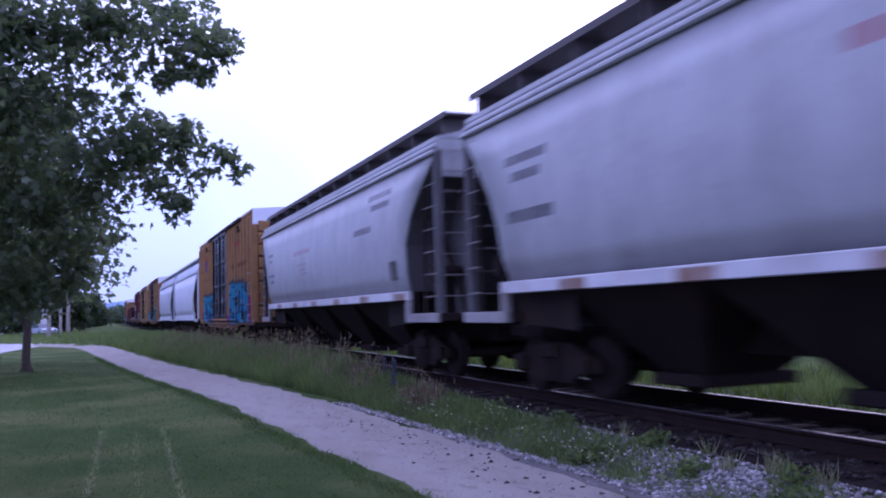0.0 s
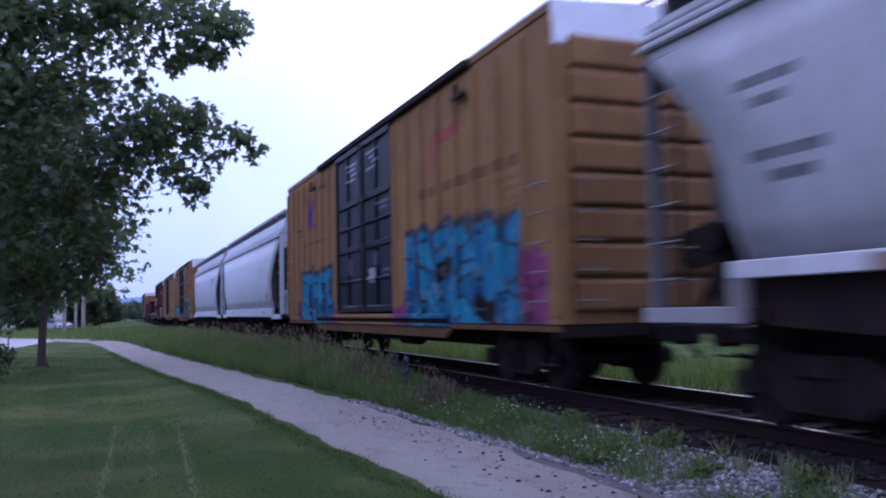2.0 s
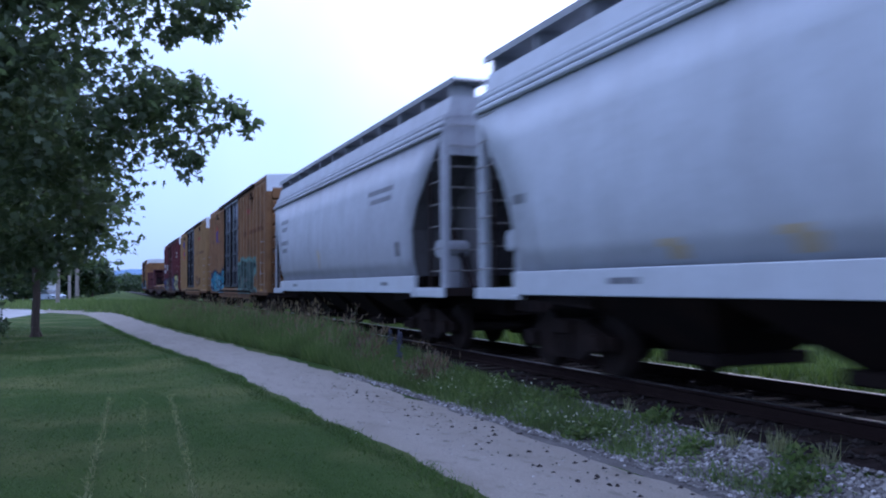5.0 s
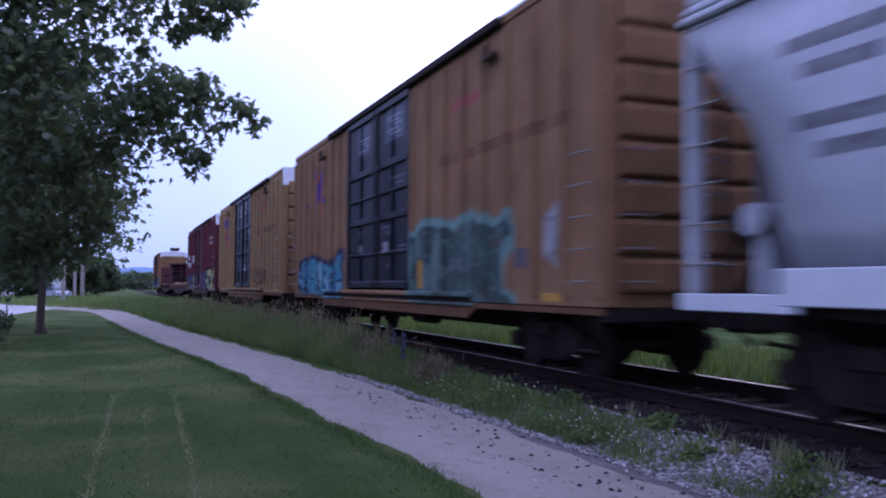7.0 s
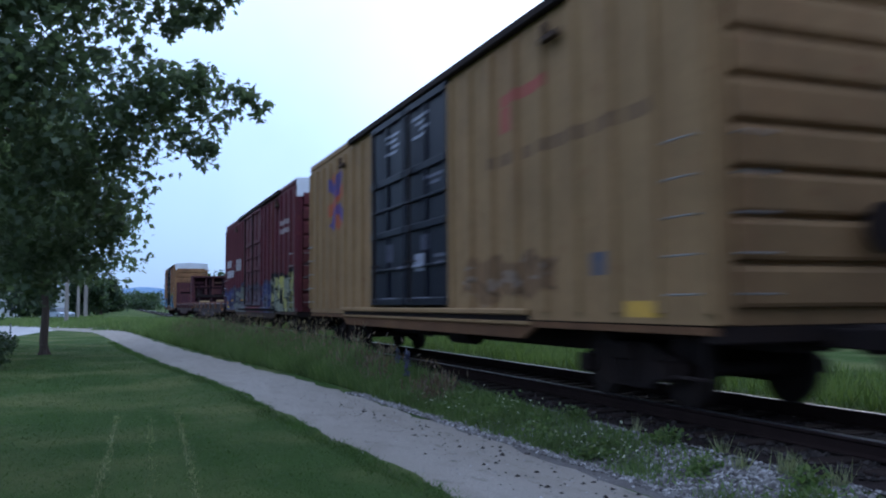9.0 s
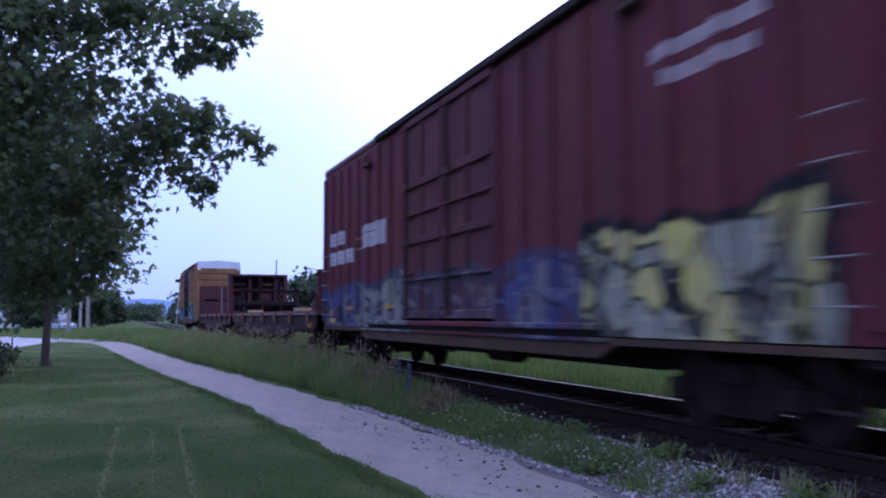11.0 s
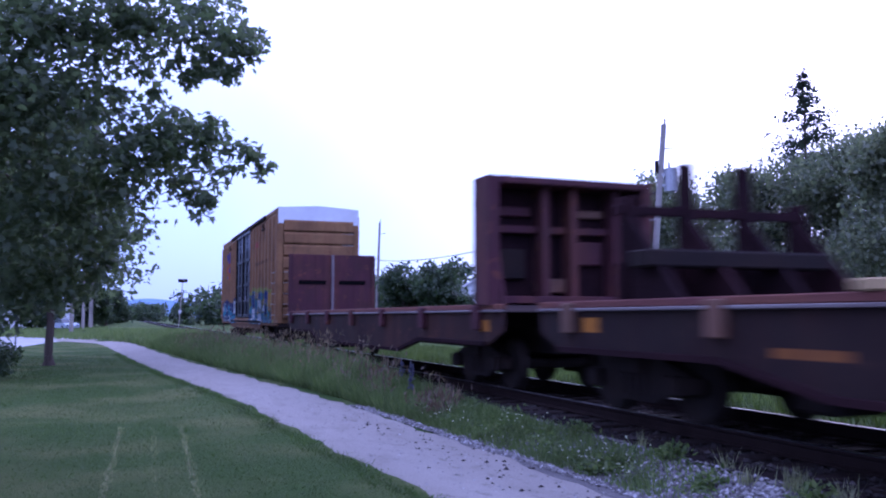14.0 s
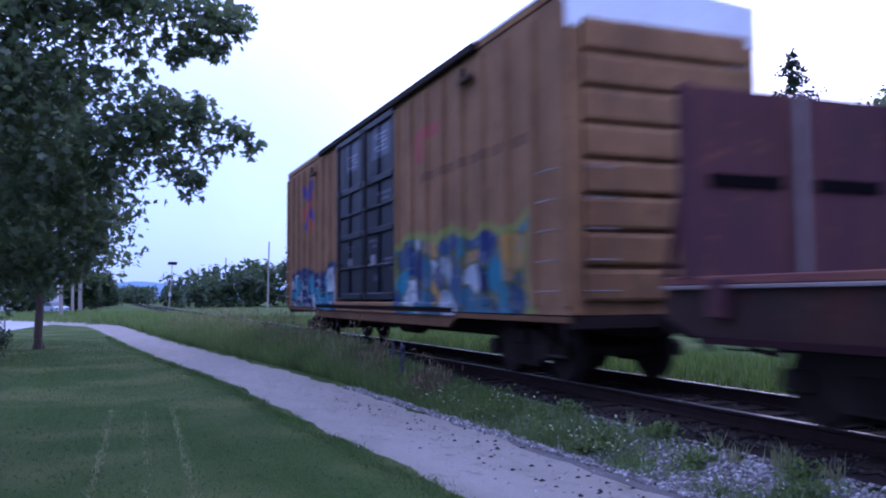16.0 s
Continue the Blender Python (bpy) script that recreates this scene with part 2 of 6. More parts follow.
def share(name, mesh, parent, m):
    """One more piece on a mesh that others use."""
    ob = new(name, mesh)
    ob.parent = parent
    ob.matrix_basis = m
    return ob


def many(name, verts, size, material):
    """An object of many loose polygons of `size` corners each, from an array of corners."""
    verts = np.asarray(verts, dtype=np.float32).reshape(-1, 3)
    n = len(verts)
    me = bpy.data.meshes.new(name)
    me.vertices.add(n)
    me.vertices.foreach_set("co", verts.ravel())
    me.loops.add(n)
    me.loops.foreach_set("vertex_index", np.arange(n, dtype=np.int32))
    me.polygons.add(n // size)
    me.polygons.foreach_set("loop_start", np.arange(0, n, size, dtype=np.int32))
    me.update(calc_edges=True)
    me.materials.append(material)
    return new(name, me)


# ---- ground ----
def smooth(a, b, v):
    t = np.clip((v - a) / (b - a), 0, 1)
    return t * t * (3 - 2 * t)


def path_left(y):
    """Lawn-side edge of the footpath, which bends away from the line."""
    return np.interp(y, (0, 7, 9, 12, 16.5, 20, 25, 32, 40, 50, 56, 64, 72, 84), (2.72, 2.57, 2.42, 2.25, 2.05, 1.70, 1.12, 0.50, -0.10, -0.85, -1.5, -4.5, -9.5, -16.0))


def path_right(y):
    """Line-side edge of the footpath."""
    return np.interp(y, (0, 7, 11, 14, 17.4, 21, 25.5, 33, 41, 50, 56, 64, 72, 84), (4.30, 4.35, 4.27, 4.13, 3.97, 3.60, 3.15, 2.40, 1.80, 1.25, 0.80, -1.0, -5.0, -11.0))


def path_mid(y):
    return (path_left(y) + path_right(y)) / 2


def height(x, y):
    """Ground level: lawn, a low bank up to the ballast, the meadow beyond."""
    x, y = np.asarray(x, float), np.asarray(y, float)
    off = x - path_mid(y)
    bank = (0.20 + 0.16 * smooth(12, 22, y) * smooth(6.2, 5.0, x)) * smooth(0.95, 2.2, off) * smooth(-3.0, 0.0, x)
    bank = np.where(x > TRACK_X, 0.20 * smooth(11.5, 9.2, x), bank)
    roll = 0.035 * np.sin(x * 0.55 + 1.3) * np.sin(y * 0.31) + 0.03 * np.sin(x * 0.17 + y * 0.23)
    lawn = np.where(off < -0.75, roll * smooth(0.95, 2.4, -off), 0) * smooth(36, 30, y)
    level = bank + lawn
    under = smooth(5.35, 5.6, x) * smooth(8.75, 8.45, x)
    return level * (1 - under) + 0.04 * under


def grid(name, xs, ys, material, lift=0.0, drop_under=None):
    X, Y = np.meshgrid(xs, ys)
    Z = height(X, Y) + lift
    v = np.stack([X, Y, Z], -1).reshape(-1, 3)
    nx = len(xs)
    f = [(j * nx + i, j * nx + i + 1, (j + 1) * nx + i + 1, (j + 1) * nx + i) for j in range(len(ys) - 1) for i in range(nx - 1)]
    me = bpy.data.meshes.new(name)
    me.from_pydata(v.tolist(), [], f)
    me.materials.append(material)
    me.shade_smooth()
    return new(name, me)


def lawn_material():
    n = Net("mown_grass", 0.95, 0, 0.06)
    fine = n.noise(55, 7)
    col = n.ramp(fine, [(0.30, (0.024, 0.046, 0.010)), (0.52, (0.036, 0.066, 0.015)), (0.72, (0.060, 0.094, 0.028))])
    clump = n.ramp(n.noise(4.0, 5), [(0.40, (0, 0, 0)), (0.64, (1, 1, 1))])
    col = n.mix(n.math("MULTIPLY", clump, 0.30), col, (0.026, 0.056, 0.012))
    # mower stripes along the path, and paler trodden or dry patches
    stripe = n.ramp(n.noise(1.0, 4, (1.5, 0.10, 1)), [(0.42, (0, 0, 0)), (0.66, (1, 1, 1))])
    col = n.mix(n.math("MULTIPLY", stripe, 0.35), col, (0.068, 0.100, 0.034))
    # patch contrast also paints in the trees' uneven shade on the lawn
    patch = n.ramp(n.noise(0.42, 6), [(0.44, (0, 0, 0)), (0.64, (1, 1, 1))])
    col = n.mix(n.math("MULTIPLY", patch, 0.72), col, (0.106, 0.116, 0.044))
    n.bump(fine, 0.8, 0.05)
    return n.done(col)


def path_material():
    n = Net("trodden_gravel", 0.95, 0, 0.1)
    fine = n.noise(75, 6)
    col = n.ramp(fine, [(0.30, (0.175, 0.157, 0.138)), (0.52, (0.238, 0.216, 0.192)), (0.72, (0.31, 0.284, 0.255))])
    worn = n.ramp(n.noise(0.9, 7, (1, 0.22, 1)), [(0.38, (0, 0, 0)), (0.66, (1, 1, 1))])
    col = n.mix(n.math("MULTIPLY", worn, 0.55), col, (0.19, 0.166, 0.142))
    damp = n.ramp(n.noise(2.6, 5, (1, 0.4, 1)), [(0.52, (0, 0, 0)), (0.70, (1, 1, 1))])
    col = n.mix(n.math("MULTIPLY", damp, 0.4), col, (0.145, 0.124, 0.104))
    scuff = n.ramp(n.noise(6, 6, (1, 0.5, 1)), [(0.60, (0, 0, 0)), (0.68, (1, 1, 1))])
    col = n.mix(n.math("MULTIPLY", scuff, 0.5), col, (0.105, 0.092, 0.080))
    n.bump(n.noise(14, 7), 0.7, 0.05)
    return n.done(col)


LAWN = lawn_material()
TRODDEN = path_material()
ASPHALT = plain("worn_pale_asphalt", (0.33, 0.325, 0.33), 0.9, 0, 2, 0.2, (0.17, 0.165, 0.165))
SHOULDER = plain("grey_gravel", (0.11, 0.10, 0.098), 0.95, 0, 5, 0.6, (0.055, 0.05, 0.047), bump=1.0)
# bed colour holds the deep shade under the cars
BALLAST = plain("shade_dark_ballast_bed", (0.020, 0.015, 0.015), 0.95, 0, 6, 0.5, (0.030, 0.023, 0.022), bump=0.9, spec=0.05)

gx = np.concatenate([[-3000, -900, -300, -120, -60], np.arange(-40, -10, 2.0), np.arange(-10, 14, 0.35), np.arange(14, 60, 4.0), [80, 160, 400, 1200, 3000]])
gy = np.concatenate([[-400, -100, -30, -10], np.arange(-4, 60, 0.5), np.arange(60, 130, 4.0), [140, 180, 260, 420, 900, 2000, 4000]])
ground = tagged(grid("ground", gx, gy, LAWN), "mown dark green lawn and rough meadow grass", "grass", kind="structure")


def ribbon(name, ys, left, right, material, lift, cols=8):
    v, f = [], []
    for y, a, b in zip(ys, left, right):
        for i in range(cols + 1):
            x = a + (b - a) * i / cols
            edge = 0.0 if 0 < i < cols else -0.03
            v.append((x, y, float(height(x, y)) + lift + edge))
    n = cols + 1
    for j in range(len(ys) - 1):
        for i in range(cols):
            f.append((j * n + i, j * n + i + 1, (j + 1) * n + i + 1, (j + 1) * n + i))
    me = bpy.data.meshes.new(name)
    me.from_pydata(v, [], f)
    me.materials.append(material)
    me.shade_smooth()
    return new(name, me)


py = np.arange(-30, 84, 0.25)
wig = 0.04 * np.sin(py * 1.7) + 0.03 * np.sin(py * 4.1 + 1) + 0.02 * np.sin(py * 9.3)
wig2 = 0.05 * np.sin(py * 1.3 + 2) + 0.05 * np.sin(py * 3.7) + 0.03 * np.sin(py * 8.1)
footpath = tagged(ribbon("footpath", py, path_left(py) + wig, path_right(py) + wig2, TRODDEN, 0.012), "pale trodden gravel footpath with ragged grass edges", "path", kind="structure")
ry = np.array([38.0, 42, 50, 60, 72, 90, 110])
road = tagged(ribbon("road", ry, np.full(7, -70.0), np.array([-4.6, -4.2, -3.6, -2.6, -2.6, -4.6, -9.0]), ASPHALT, 0.02, 14), "pale grey asphalt yard beside the lawn", "road", kind="structure")

sy = np.arange(-30, 48, 0.3)
shoulder = ribbon("gravel_shoulder", sy, np.maximum(path_mid(sy) + 0.45, np.interp(sy, (10, 15, 22), (3.6, 4.75, 5.0))) + 0.08 * np.sin(sy * 2.3), np.full(len(sy), 5.5), SHOULDER, 0.008, 6)
tagged(shoulder, "grey crushed-stone shoulder of the line", "gravel", kind="structure")
# ballast bed under the line
bm = bmesh.new()
sweep(bm, [(-2.0, -0.4), (2.0, -0.4), (1.55, -0.205), (0.0, -0.19), (-1.55, -0.205)], [-30 + i * 5 for i in range(120)])
bed = tagged(link("ballast_bed", bm, BALLAST), "ballast bed of the railway line, coloured dark for shade", "ballast", kind="structure")
bed.matrix_basis = pose(TRACK_X, 0, RAIL_Z)

# the track: rails and ties
track = tagged(new("railway_track"), "single railway track with shiny worn rails on dark wooden ties", "railway track", kind="structure")
track.matrix_basis = pose(TRACK_X, 0, RAIL_Z)
for side in (-1, 1):
    bm = bmesh.new()
    c = side * 0.7525
    sweep(bm, [(c - 0.07, -0.165), (c + 0.07, -0.165), (c + 0.07, -0.155), (c + 0.012, -0.135), (c + 0.012, -0.05), (c + 0.034, -0.035),
               (c + 0.034, -0.008), (c - 0.034, -0.008), (c - 0.034, -0.035), (c - 0.012, -0.05), (c - 0.012, -0.135), (c - 0.07, -0.155)], (-30, 120, 560))
    rail = part("rail", bm, RAILWEB, track)
    bm = bmesh.new()
    sweep(bm, [(c - 0.034, -0.0079), (c + 0.034, -0.0079), (c + 0.026, 0.0), (c - 0.026, 0.0)], (-30, 120, 560))
    part("rail_head", bm, RAILHEAD, rail, "polished bright running surface")


# ---- freight cars: each built in its own space, x across, y from its front end back, z from the rail ----
def wheelset_mesh():
    """Axle and two flanged wheels as one turned piece."""
    half = [(1.05, 0.07), (0.905, 0.075), (0.90, 0.13), (0.84, 0.14), (0.835, 0.33), (0.825, 0.41), (0.725, 0.422), (0.715, 0.452), (0.685, 0.45), (0.68, 0.34), (0.70, 0.14), (0.62, 0.085)]
    prof = [(-x, r) for x, r in half] + [(x, r) for x, r in half[::-1]]
    bm = bmesh.new()
    seg = 28
    rings = [[bm.verts.new((x, r * math.cos(2 * math.pi * k / seg), r * math.sin(2 * math.pi * k / seg))) for k in range(seg)] for x, r in prof]
    for p, q in zip(rings, rings[1:]):
        for k in range(seg):
            bm.faces.new((p[k], p[(k + 1) % seg], q[(k + 1) % seg], q[k]))
    bm.faces.new(rings[0])
    bm.faces.new(rings[-1])
    bmesh.ops.recalc_face_normals(bm, faces=bm.faces)
    me = bpy.data.meshes.new("wheelset")
    bm.to_mesh(me)
    bm.free()
    me.materials.append(WHEEL)
    return me


WHEELSET = wheelset_mesh()
WHEELS = {-0.87: [], 0.87: []}


def truck(car, y):
    """A two-axle truck: cast side frames, bolster and springs, with its wheelsets."""
    bm = bmesh.new()
    for s in (-1, 1):
        x0, x1 = s * 0.99 - 0.06, s * 0.99 + 0.06
        pts = [(-1.15, 0.36), (-1.15, 0.52), (-0.87, 0.60), (-0.45, 0.74), (0.45, 0.74), (0.87, 0.60), (1.15, 0.52), (1.15, 0.36),
               (0.72, 0.36), (0.45, 0.20), (-0.45, 0.20), (-0.72, 0.36)]
        slab(bm, [Vector((x0, a, b)) for a, b in pts], (x1 - x0, 0, 0))
        for k in (-0.16, 0.0, 0.16):
            rod(bm, (s * 1.06, k, 0.27), (s * 1.06, k, 0.55), 0.06, seg=8)
        for k in (-0.87, 0.87):
            box(bm, s * 1.10 - 0.07, s * 1.10 + 0.07, k - 0.13, k + 0.13, 0.32, 0.56, 0.03)
    box(bm, -1.15, 1.15, -0.22, 0.22, 0.52, 0.74, 0.03)
    rod(bm, (-0.8, 0.45, 0.42), (0.8, 0.45, 0.42), 0.05, seg=8)
    rod(bm, (-0.8, -0.45, 0.42), (0.8, -0.45, 0.42), 0.05, seg=8)
    tr = part("truck", bm, STEEL, car, "dark cast-steel truck")
    tr.matrix_basis = pose(0, y, 0)
    for k, made in WHEELS.items():
        w = share("wheelset", WHEELSET, tr, pose(0, k, 0.425))
        made.append(w)
    return tr


def couplers(car, length):
    for y, s in ((0, -1), (length, 1)):
        bm = bmesh.new()
        box(bm, -0.10, 0.10, min(y - 0.3 * s, y + 0.42 * s), max(y - 0.3 * s, y + 0.42 * s), 0.74, 0.94, 0.02)
        box(bm, -0.16, 0.20, min(y + 0.36 * s, y + 0.68 * s), max(y + 0.36 * s, y + 0.68 * s), 0.70, 0.99, 0.05)
        rod(bm, (0.3, y, 0.85), (0.36, y + 0.35 * s, 0.52), 0.03, seg=8)
        rod(bm, (0.36, y + 0.35 * s, 0.52), (0.15, y + 0.62 * s, 0.60), 0.03, seg=8)
        part("coupler", bm, STEEL, car)


def ladder(car, x, y0, y1, z0, z1, n, name="ladder", across=False):
    """Grab irons one above another; across: on the car's end, else on its side."""
    for i in range(n):
        z = z0 + (z1 - z0) * i / (n - 1)
        bm = bmesh.new()
        if across:
            rod(bm, (y0, x, z), (y1, x, z), 0.011, seg=6)
            for k in (y0, y1):
                rod(bm, (k, x, z), (k, x + 0.09, z), 0.011, seg=6)
        else:
            rod(bm, (x, y0, z), (x, y1, z), 0.011, seg=6)
            for k in (y0, y1):
                rod(bm, (x, k, z), (x + 0.09 * (1 if x < 0 else -1), k, z), 0.011, seg=6)
        part("grab_iron", bm, RUNG, car)


def boxcar(label, paint, end_paint, door_paint, length=18.31, door=(6.98, 11.73), top=5.378, ribs=True, double=True, door_label="", roof_white=True, sill_paint=None):
    """A tall box car: posts outside on the sides, corrugated ends, plug doors, low-slung centre sill."""
    car = tagged(new("boxcar"), label, "boxcar", "freight train")
    hw, z0 = 1.50, 0.99
    # side sheets with the doorway between them; near and far side
    for s in (-1, 1):
        for a, b in ((0.0, door[0]), (door[1], length)):
            bm = bmesh.new()
            box(bm, s * hw - 0.03, s * hw + 0.03, a, b, z0, top - 0.16)
            wall = part("side_wall", bm, paint, car)
            n = max(3, round((b - a) / 0.86))
            for i in range(n + 1):
                y = a + 0.09 + (b - a - 0.18) * i / n
                bm = bmesh.new()
                w = 0.09 if 0 < i < n else 0.088
                xs = sorted((s * (hw + 0.0302), s * (hw + 0.105)))
                if s > 0:
                    sec = [(xs[0], y - w), (xs[0], y + w), (xs[1], y + w * 0.55), (xs[1], y - w * 0.55)]
                else:
                    sec = [(xs[1], y - w), (xs[1], y + w), (xs[0], y + w * 0.55), (xs[0], y - w * 0.55)]
                slab(bm, [Vector((p, q, z0 + 0.12)) for p, q in sec], (0, 0, top - 0.16 - z0 - 0.24))
                part("side_post", bm, paint, wall)
        # doors: two leaves with ribs and locking bars, or one
        mid = (door[0] + door[1]) / 2
        leaves = ((door[0], mid - 0.01), (mid + 0.01, door[1])) if double else ((door[0], door[1]),)
        for a, b in leaves:
            bm = bmesh.new()
            box(bm, s * (hw + 0.02) - 0.035, s * (hw + 0.02) + 0.035, a + 0.02, b - 0.02, 1.22, top - 0.2)
            leaf = part("door", bm, door_paint, car, door_label)
            for z, h in ((1.27, 0.075), (1.95, 0.03), (2.72, 0.07), (3.25, 0.03), (3.85, 0.075), (top - 0.26, 0.075)):
                bm = bmesh.new()
                box(bm, s * (hw + 0.085) - 0.03, s * (hw + 0.085) + 0.03, a + 0.04, b - 0.04, z - h, z + h, 0.015)
                part("door_rib", bm, door_paint, leaf)
            for y in (a + 0.08, (a + b) / 2, b - 0.08):
                bm = bmesh.new()
                box(bm, s * (hw + 0.075) - 0.02, s * (hw + 0.075) + 0.02, y - 0.05, y + 0.05, 1.24, top - 0.22, 0.01)
                part("door_stile", bm, door_paint, leaf)
            bm = bmesh.new()
            y = b - 0.45
            rod(bm, (s * (hw + 0.15), y, 1.25), (s * (hw + 0.15), y, top - 0.3), 0.025, seg=8)
            rod(bm, (s * (hw + 0.15), y - 0.35, 2.05), (s * (hw + 0.15), y + 0.25, 2.05), 0.02, seg=8)
            part("locking_bar", bm, STEEL, leaf, "dark locking bar")
        bm = bmesh.new()
        d0, d1 = max(0.3, door[0] - 4.2), door[1] + 1.9
        box(bm, s * (hw + 0.09) - 0.06, s * (hw + 0.09) + 0.06, d0, d1, top - 0.17, top - 0.03, 0.02)
        part("door_track", bm, STEEL, car, "dark upper door track")
        for y in (d0 + 0.35, d1 + 0.7):
            bm = bmesh.new()
            box(bm, s * (hw + 0.12) - 0.05, s * (hw + 0.12) + 0.05, y - 0.24, y + 0.24, top - 0.62, top - 0.52, 0.02)
            box(bm, s * (hw + 0.12) - 0.04, s * (hw + 0.12) + 0.04, y + 0.1, y + 0.2, top - 0.52, top - 0.34, 0.02)
            part("door_stop", bm, SILL, car, "rusty door stop bracket")
        bm = bmesh.new()
        box(bm, s * (hw + 0.06) - 0.07, s * (hw + 0.06) + 0.07, door[0] - 3.0, door[1] + 2.6, 1.055, 1.15, 0.02)
        part("lower_door_rail", bm, paint, car)
        # shadow gap under the rail, laid on the wall as a dark strip
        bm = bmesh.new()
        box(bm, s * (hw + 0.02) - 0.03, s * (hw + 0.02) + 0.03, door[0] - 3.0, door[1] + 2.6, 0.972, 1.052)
        part("rail_shadow_strip", bm, STEEL, car, "dark strip for the shadow under the door rail")
        bm = bmesh.new()
        box(bm, s * (hw + 0.03) - 0.055, s * (hw + 0.03) + 0.055, 3.9, length - 3.9, 0.915, 0.968, 0.012)
        part("sill_flange", bm, paint, car)
        # side sill, deeper between the trucks
        bm = bmesh.new()
        zz = 0.89
        pts = [(0.02, zz), (0.02, 0.97), (length - 0.02, 0.97), (length - 0.02, zz), (length - 3.8, zz), (length - 4.2, 0.72), (4.2, 0.72), (3.8, zz)]
        slab(bm, [Vector((s * (hw + 0.01) - 0.035, a, b)) for a, b in pts], (0.07, 0, 0))
        part("side_sill", bm, sill_paint or BROWNED, car)
        # eave
        bm = bmesh.new()
        box(bm, s * hw - 0.055, s * hw + 0.055, 0, length, top - 0.155, top, 0.02)
        part("eave", bm, end_paint, car)
    # ends with deep horizontal corrugations
    for y, d in ((0.0, -1), (length, 1)):
        bm = bmesh.new()
        box(bm, -hw + 0.04, hw - 0.04, min(y, y - d * 0.06), max(y, y - d * 0.06), z0, top - 0.62)
        end = part("end_wall", bm, end_paint, car)
        for i in range(8):
            z = 1.16 + i * (top - 0.72 - 1.16) / 7.4
            bm = bmesh.new()
            prof = [(0.0, 0.0), (0.07, 0.012), (0.085, 0.05), (0.085, 0.36), (0.055, 0.42), (0.0, 0.44)]
            slab(bm, [Vector((-hw + 0.16, y + d * p * 1.2, z + q)) for p, q in prof], (2 * hw - 0.32, 0, 0))
            part("end_corrugation", bm, end_paint, end)
        for s in (-1, 1):
            bm = bmesh.new()
            box(bm, s * (hw - 0.06) - 0.09, s * (hw - 0.06) + 0.09, min(y, y + d * 0.05), max(y, y + d * 0.05), z0, top - 0.62, 0.015)
            part("corner_post", bm, end_paint, end)
        bm = bmesh.new()
        slab(bm, [Vector((-hw - 0.05, y - d * 0.03, top - 0.62)), Vector((hw + 0.05, y - d * 0.03, top - 0.62)), Vector((hw + 0.05, y - d * 0.03, top - 0.02)),
                  Vector((0, y - d * 0.03, top + 0.09)), Vector((-hw - 0.05, y - d * 0.03, top - 0.02))], (0, d * 0.09, 0))
        part("end_fascia", bm, ROOF, car, "pale galvanised gable panel")
        bm = bmesh.new()
        box(bm, -hw, hw, min(y, y - d * 0.3), max(y, y - d * 0.3), 0.80, 0.985, 0.02)
        part("end_sill", bm, STEEL, car)
        ladder(car, y + d * 0.19, -1.35, -0.92, 1.3, 2.9, 5, across=True)
        ladder(car, y + d * 0.19, 0.9, 1.35, 1.3, 4.4, 8, across=True)
        bm = bmesh.new()
        rod(bm, (0.55, y + d * 0.17, 2.0), (0.55, y + d * 0.22, 2.0), 0.28, seg=18)
        part("brake_wheel", bm, STEEL, car)
    ladder(car, -hw - 0.17, 0.18, 0.62, 1.3, 2.9, 5)
    ladder(car, -hw - 0.17, length - 0.62, length - 0.18, 1.3, 2.9, 5)
    # roof: shallow gable with cross seams
    bm = bmesh.new()
    sweep(bm, [(-hw - 0.06, top + 0.002), (-hw - 0.06, top - 0.04), (hw + 0.06, top - 0.04), (hw + 0.06, top + 0.002), (0, top + 0.1)], (0.0, length))
    roof = part("roof", bm, ROOF, car, "galvanised ribbed roof")
    for i in range(14):
        y = 0.6 + i * (length - 1.2) / 13
        bm = bmesh.new()
        slab(bm, [Vector((-hw, y, top + 0.006)), Vector((0, y, top + 0.104)), Vector((hw, y, top + 0.006)), Vector((hw, y, top + 0.04)), Vector((0, y, top + 0.14)), Vector((-hw, y, top + 0.04))], (0, 0.06, 0))
        part("roof_seam", bm, ROOF, roof)
    # floor, centre sill, gear beneath
    block("floor", (-hw + 0.05, hw - 0.05, 0.05, length - 0.05, 0.95, 1.05), STEEL, car)
    bm = bmesh.new()
    slab(bm, [Vector((-0.3, a, b)) for a, b in ((0.3, 0.68), (3.4, 0.68), (4.6, 0.52), (length - 4.6, 0.52), (length - 3.4, 0.68), (length - 0.3, 0.68), (length - 0.3, 0.95), (0.3, 0.95))], (0.6, 0, 0))
    part("centre_sill", bm, STEEL, car)
    bm = bmesh.new()
    rod(bm, (-0.75, length * 0.42, 0.66), (-0.75, length * 0.42 + 1.0, 0.66), 0.2, seg=14)
    part("brake_reservoir", bm, STEEL, car)
    for y in (1.0, length - 1.0):
        for s in (-1, 1):
            bm = bmesh.new()
            for k in (-0.22, 0.22):
                rod(bm, (s * hw, y * 1.0 + (k - 0.55 if y < 5 else k + 0.55), 0.92), (s * hw, y + (k - 0.55 if y < 5 else k + 0.55), 0.45), 0.015, seg=6)
            yy = y - 0.55 if y < 5 else y + 0.55
            box(bm, s * hw - 0.04, s * hw + 0.04, yy - 0.24, yy + 0.24, 0.43, 0.455)
            part("sill_step", bm, STEEL, car)
    couplers(car, length)
    truck(car, 2.3)
    truck(car, length - 2.3)
    return car


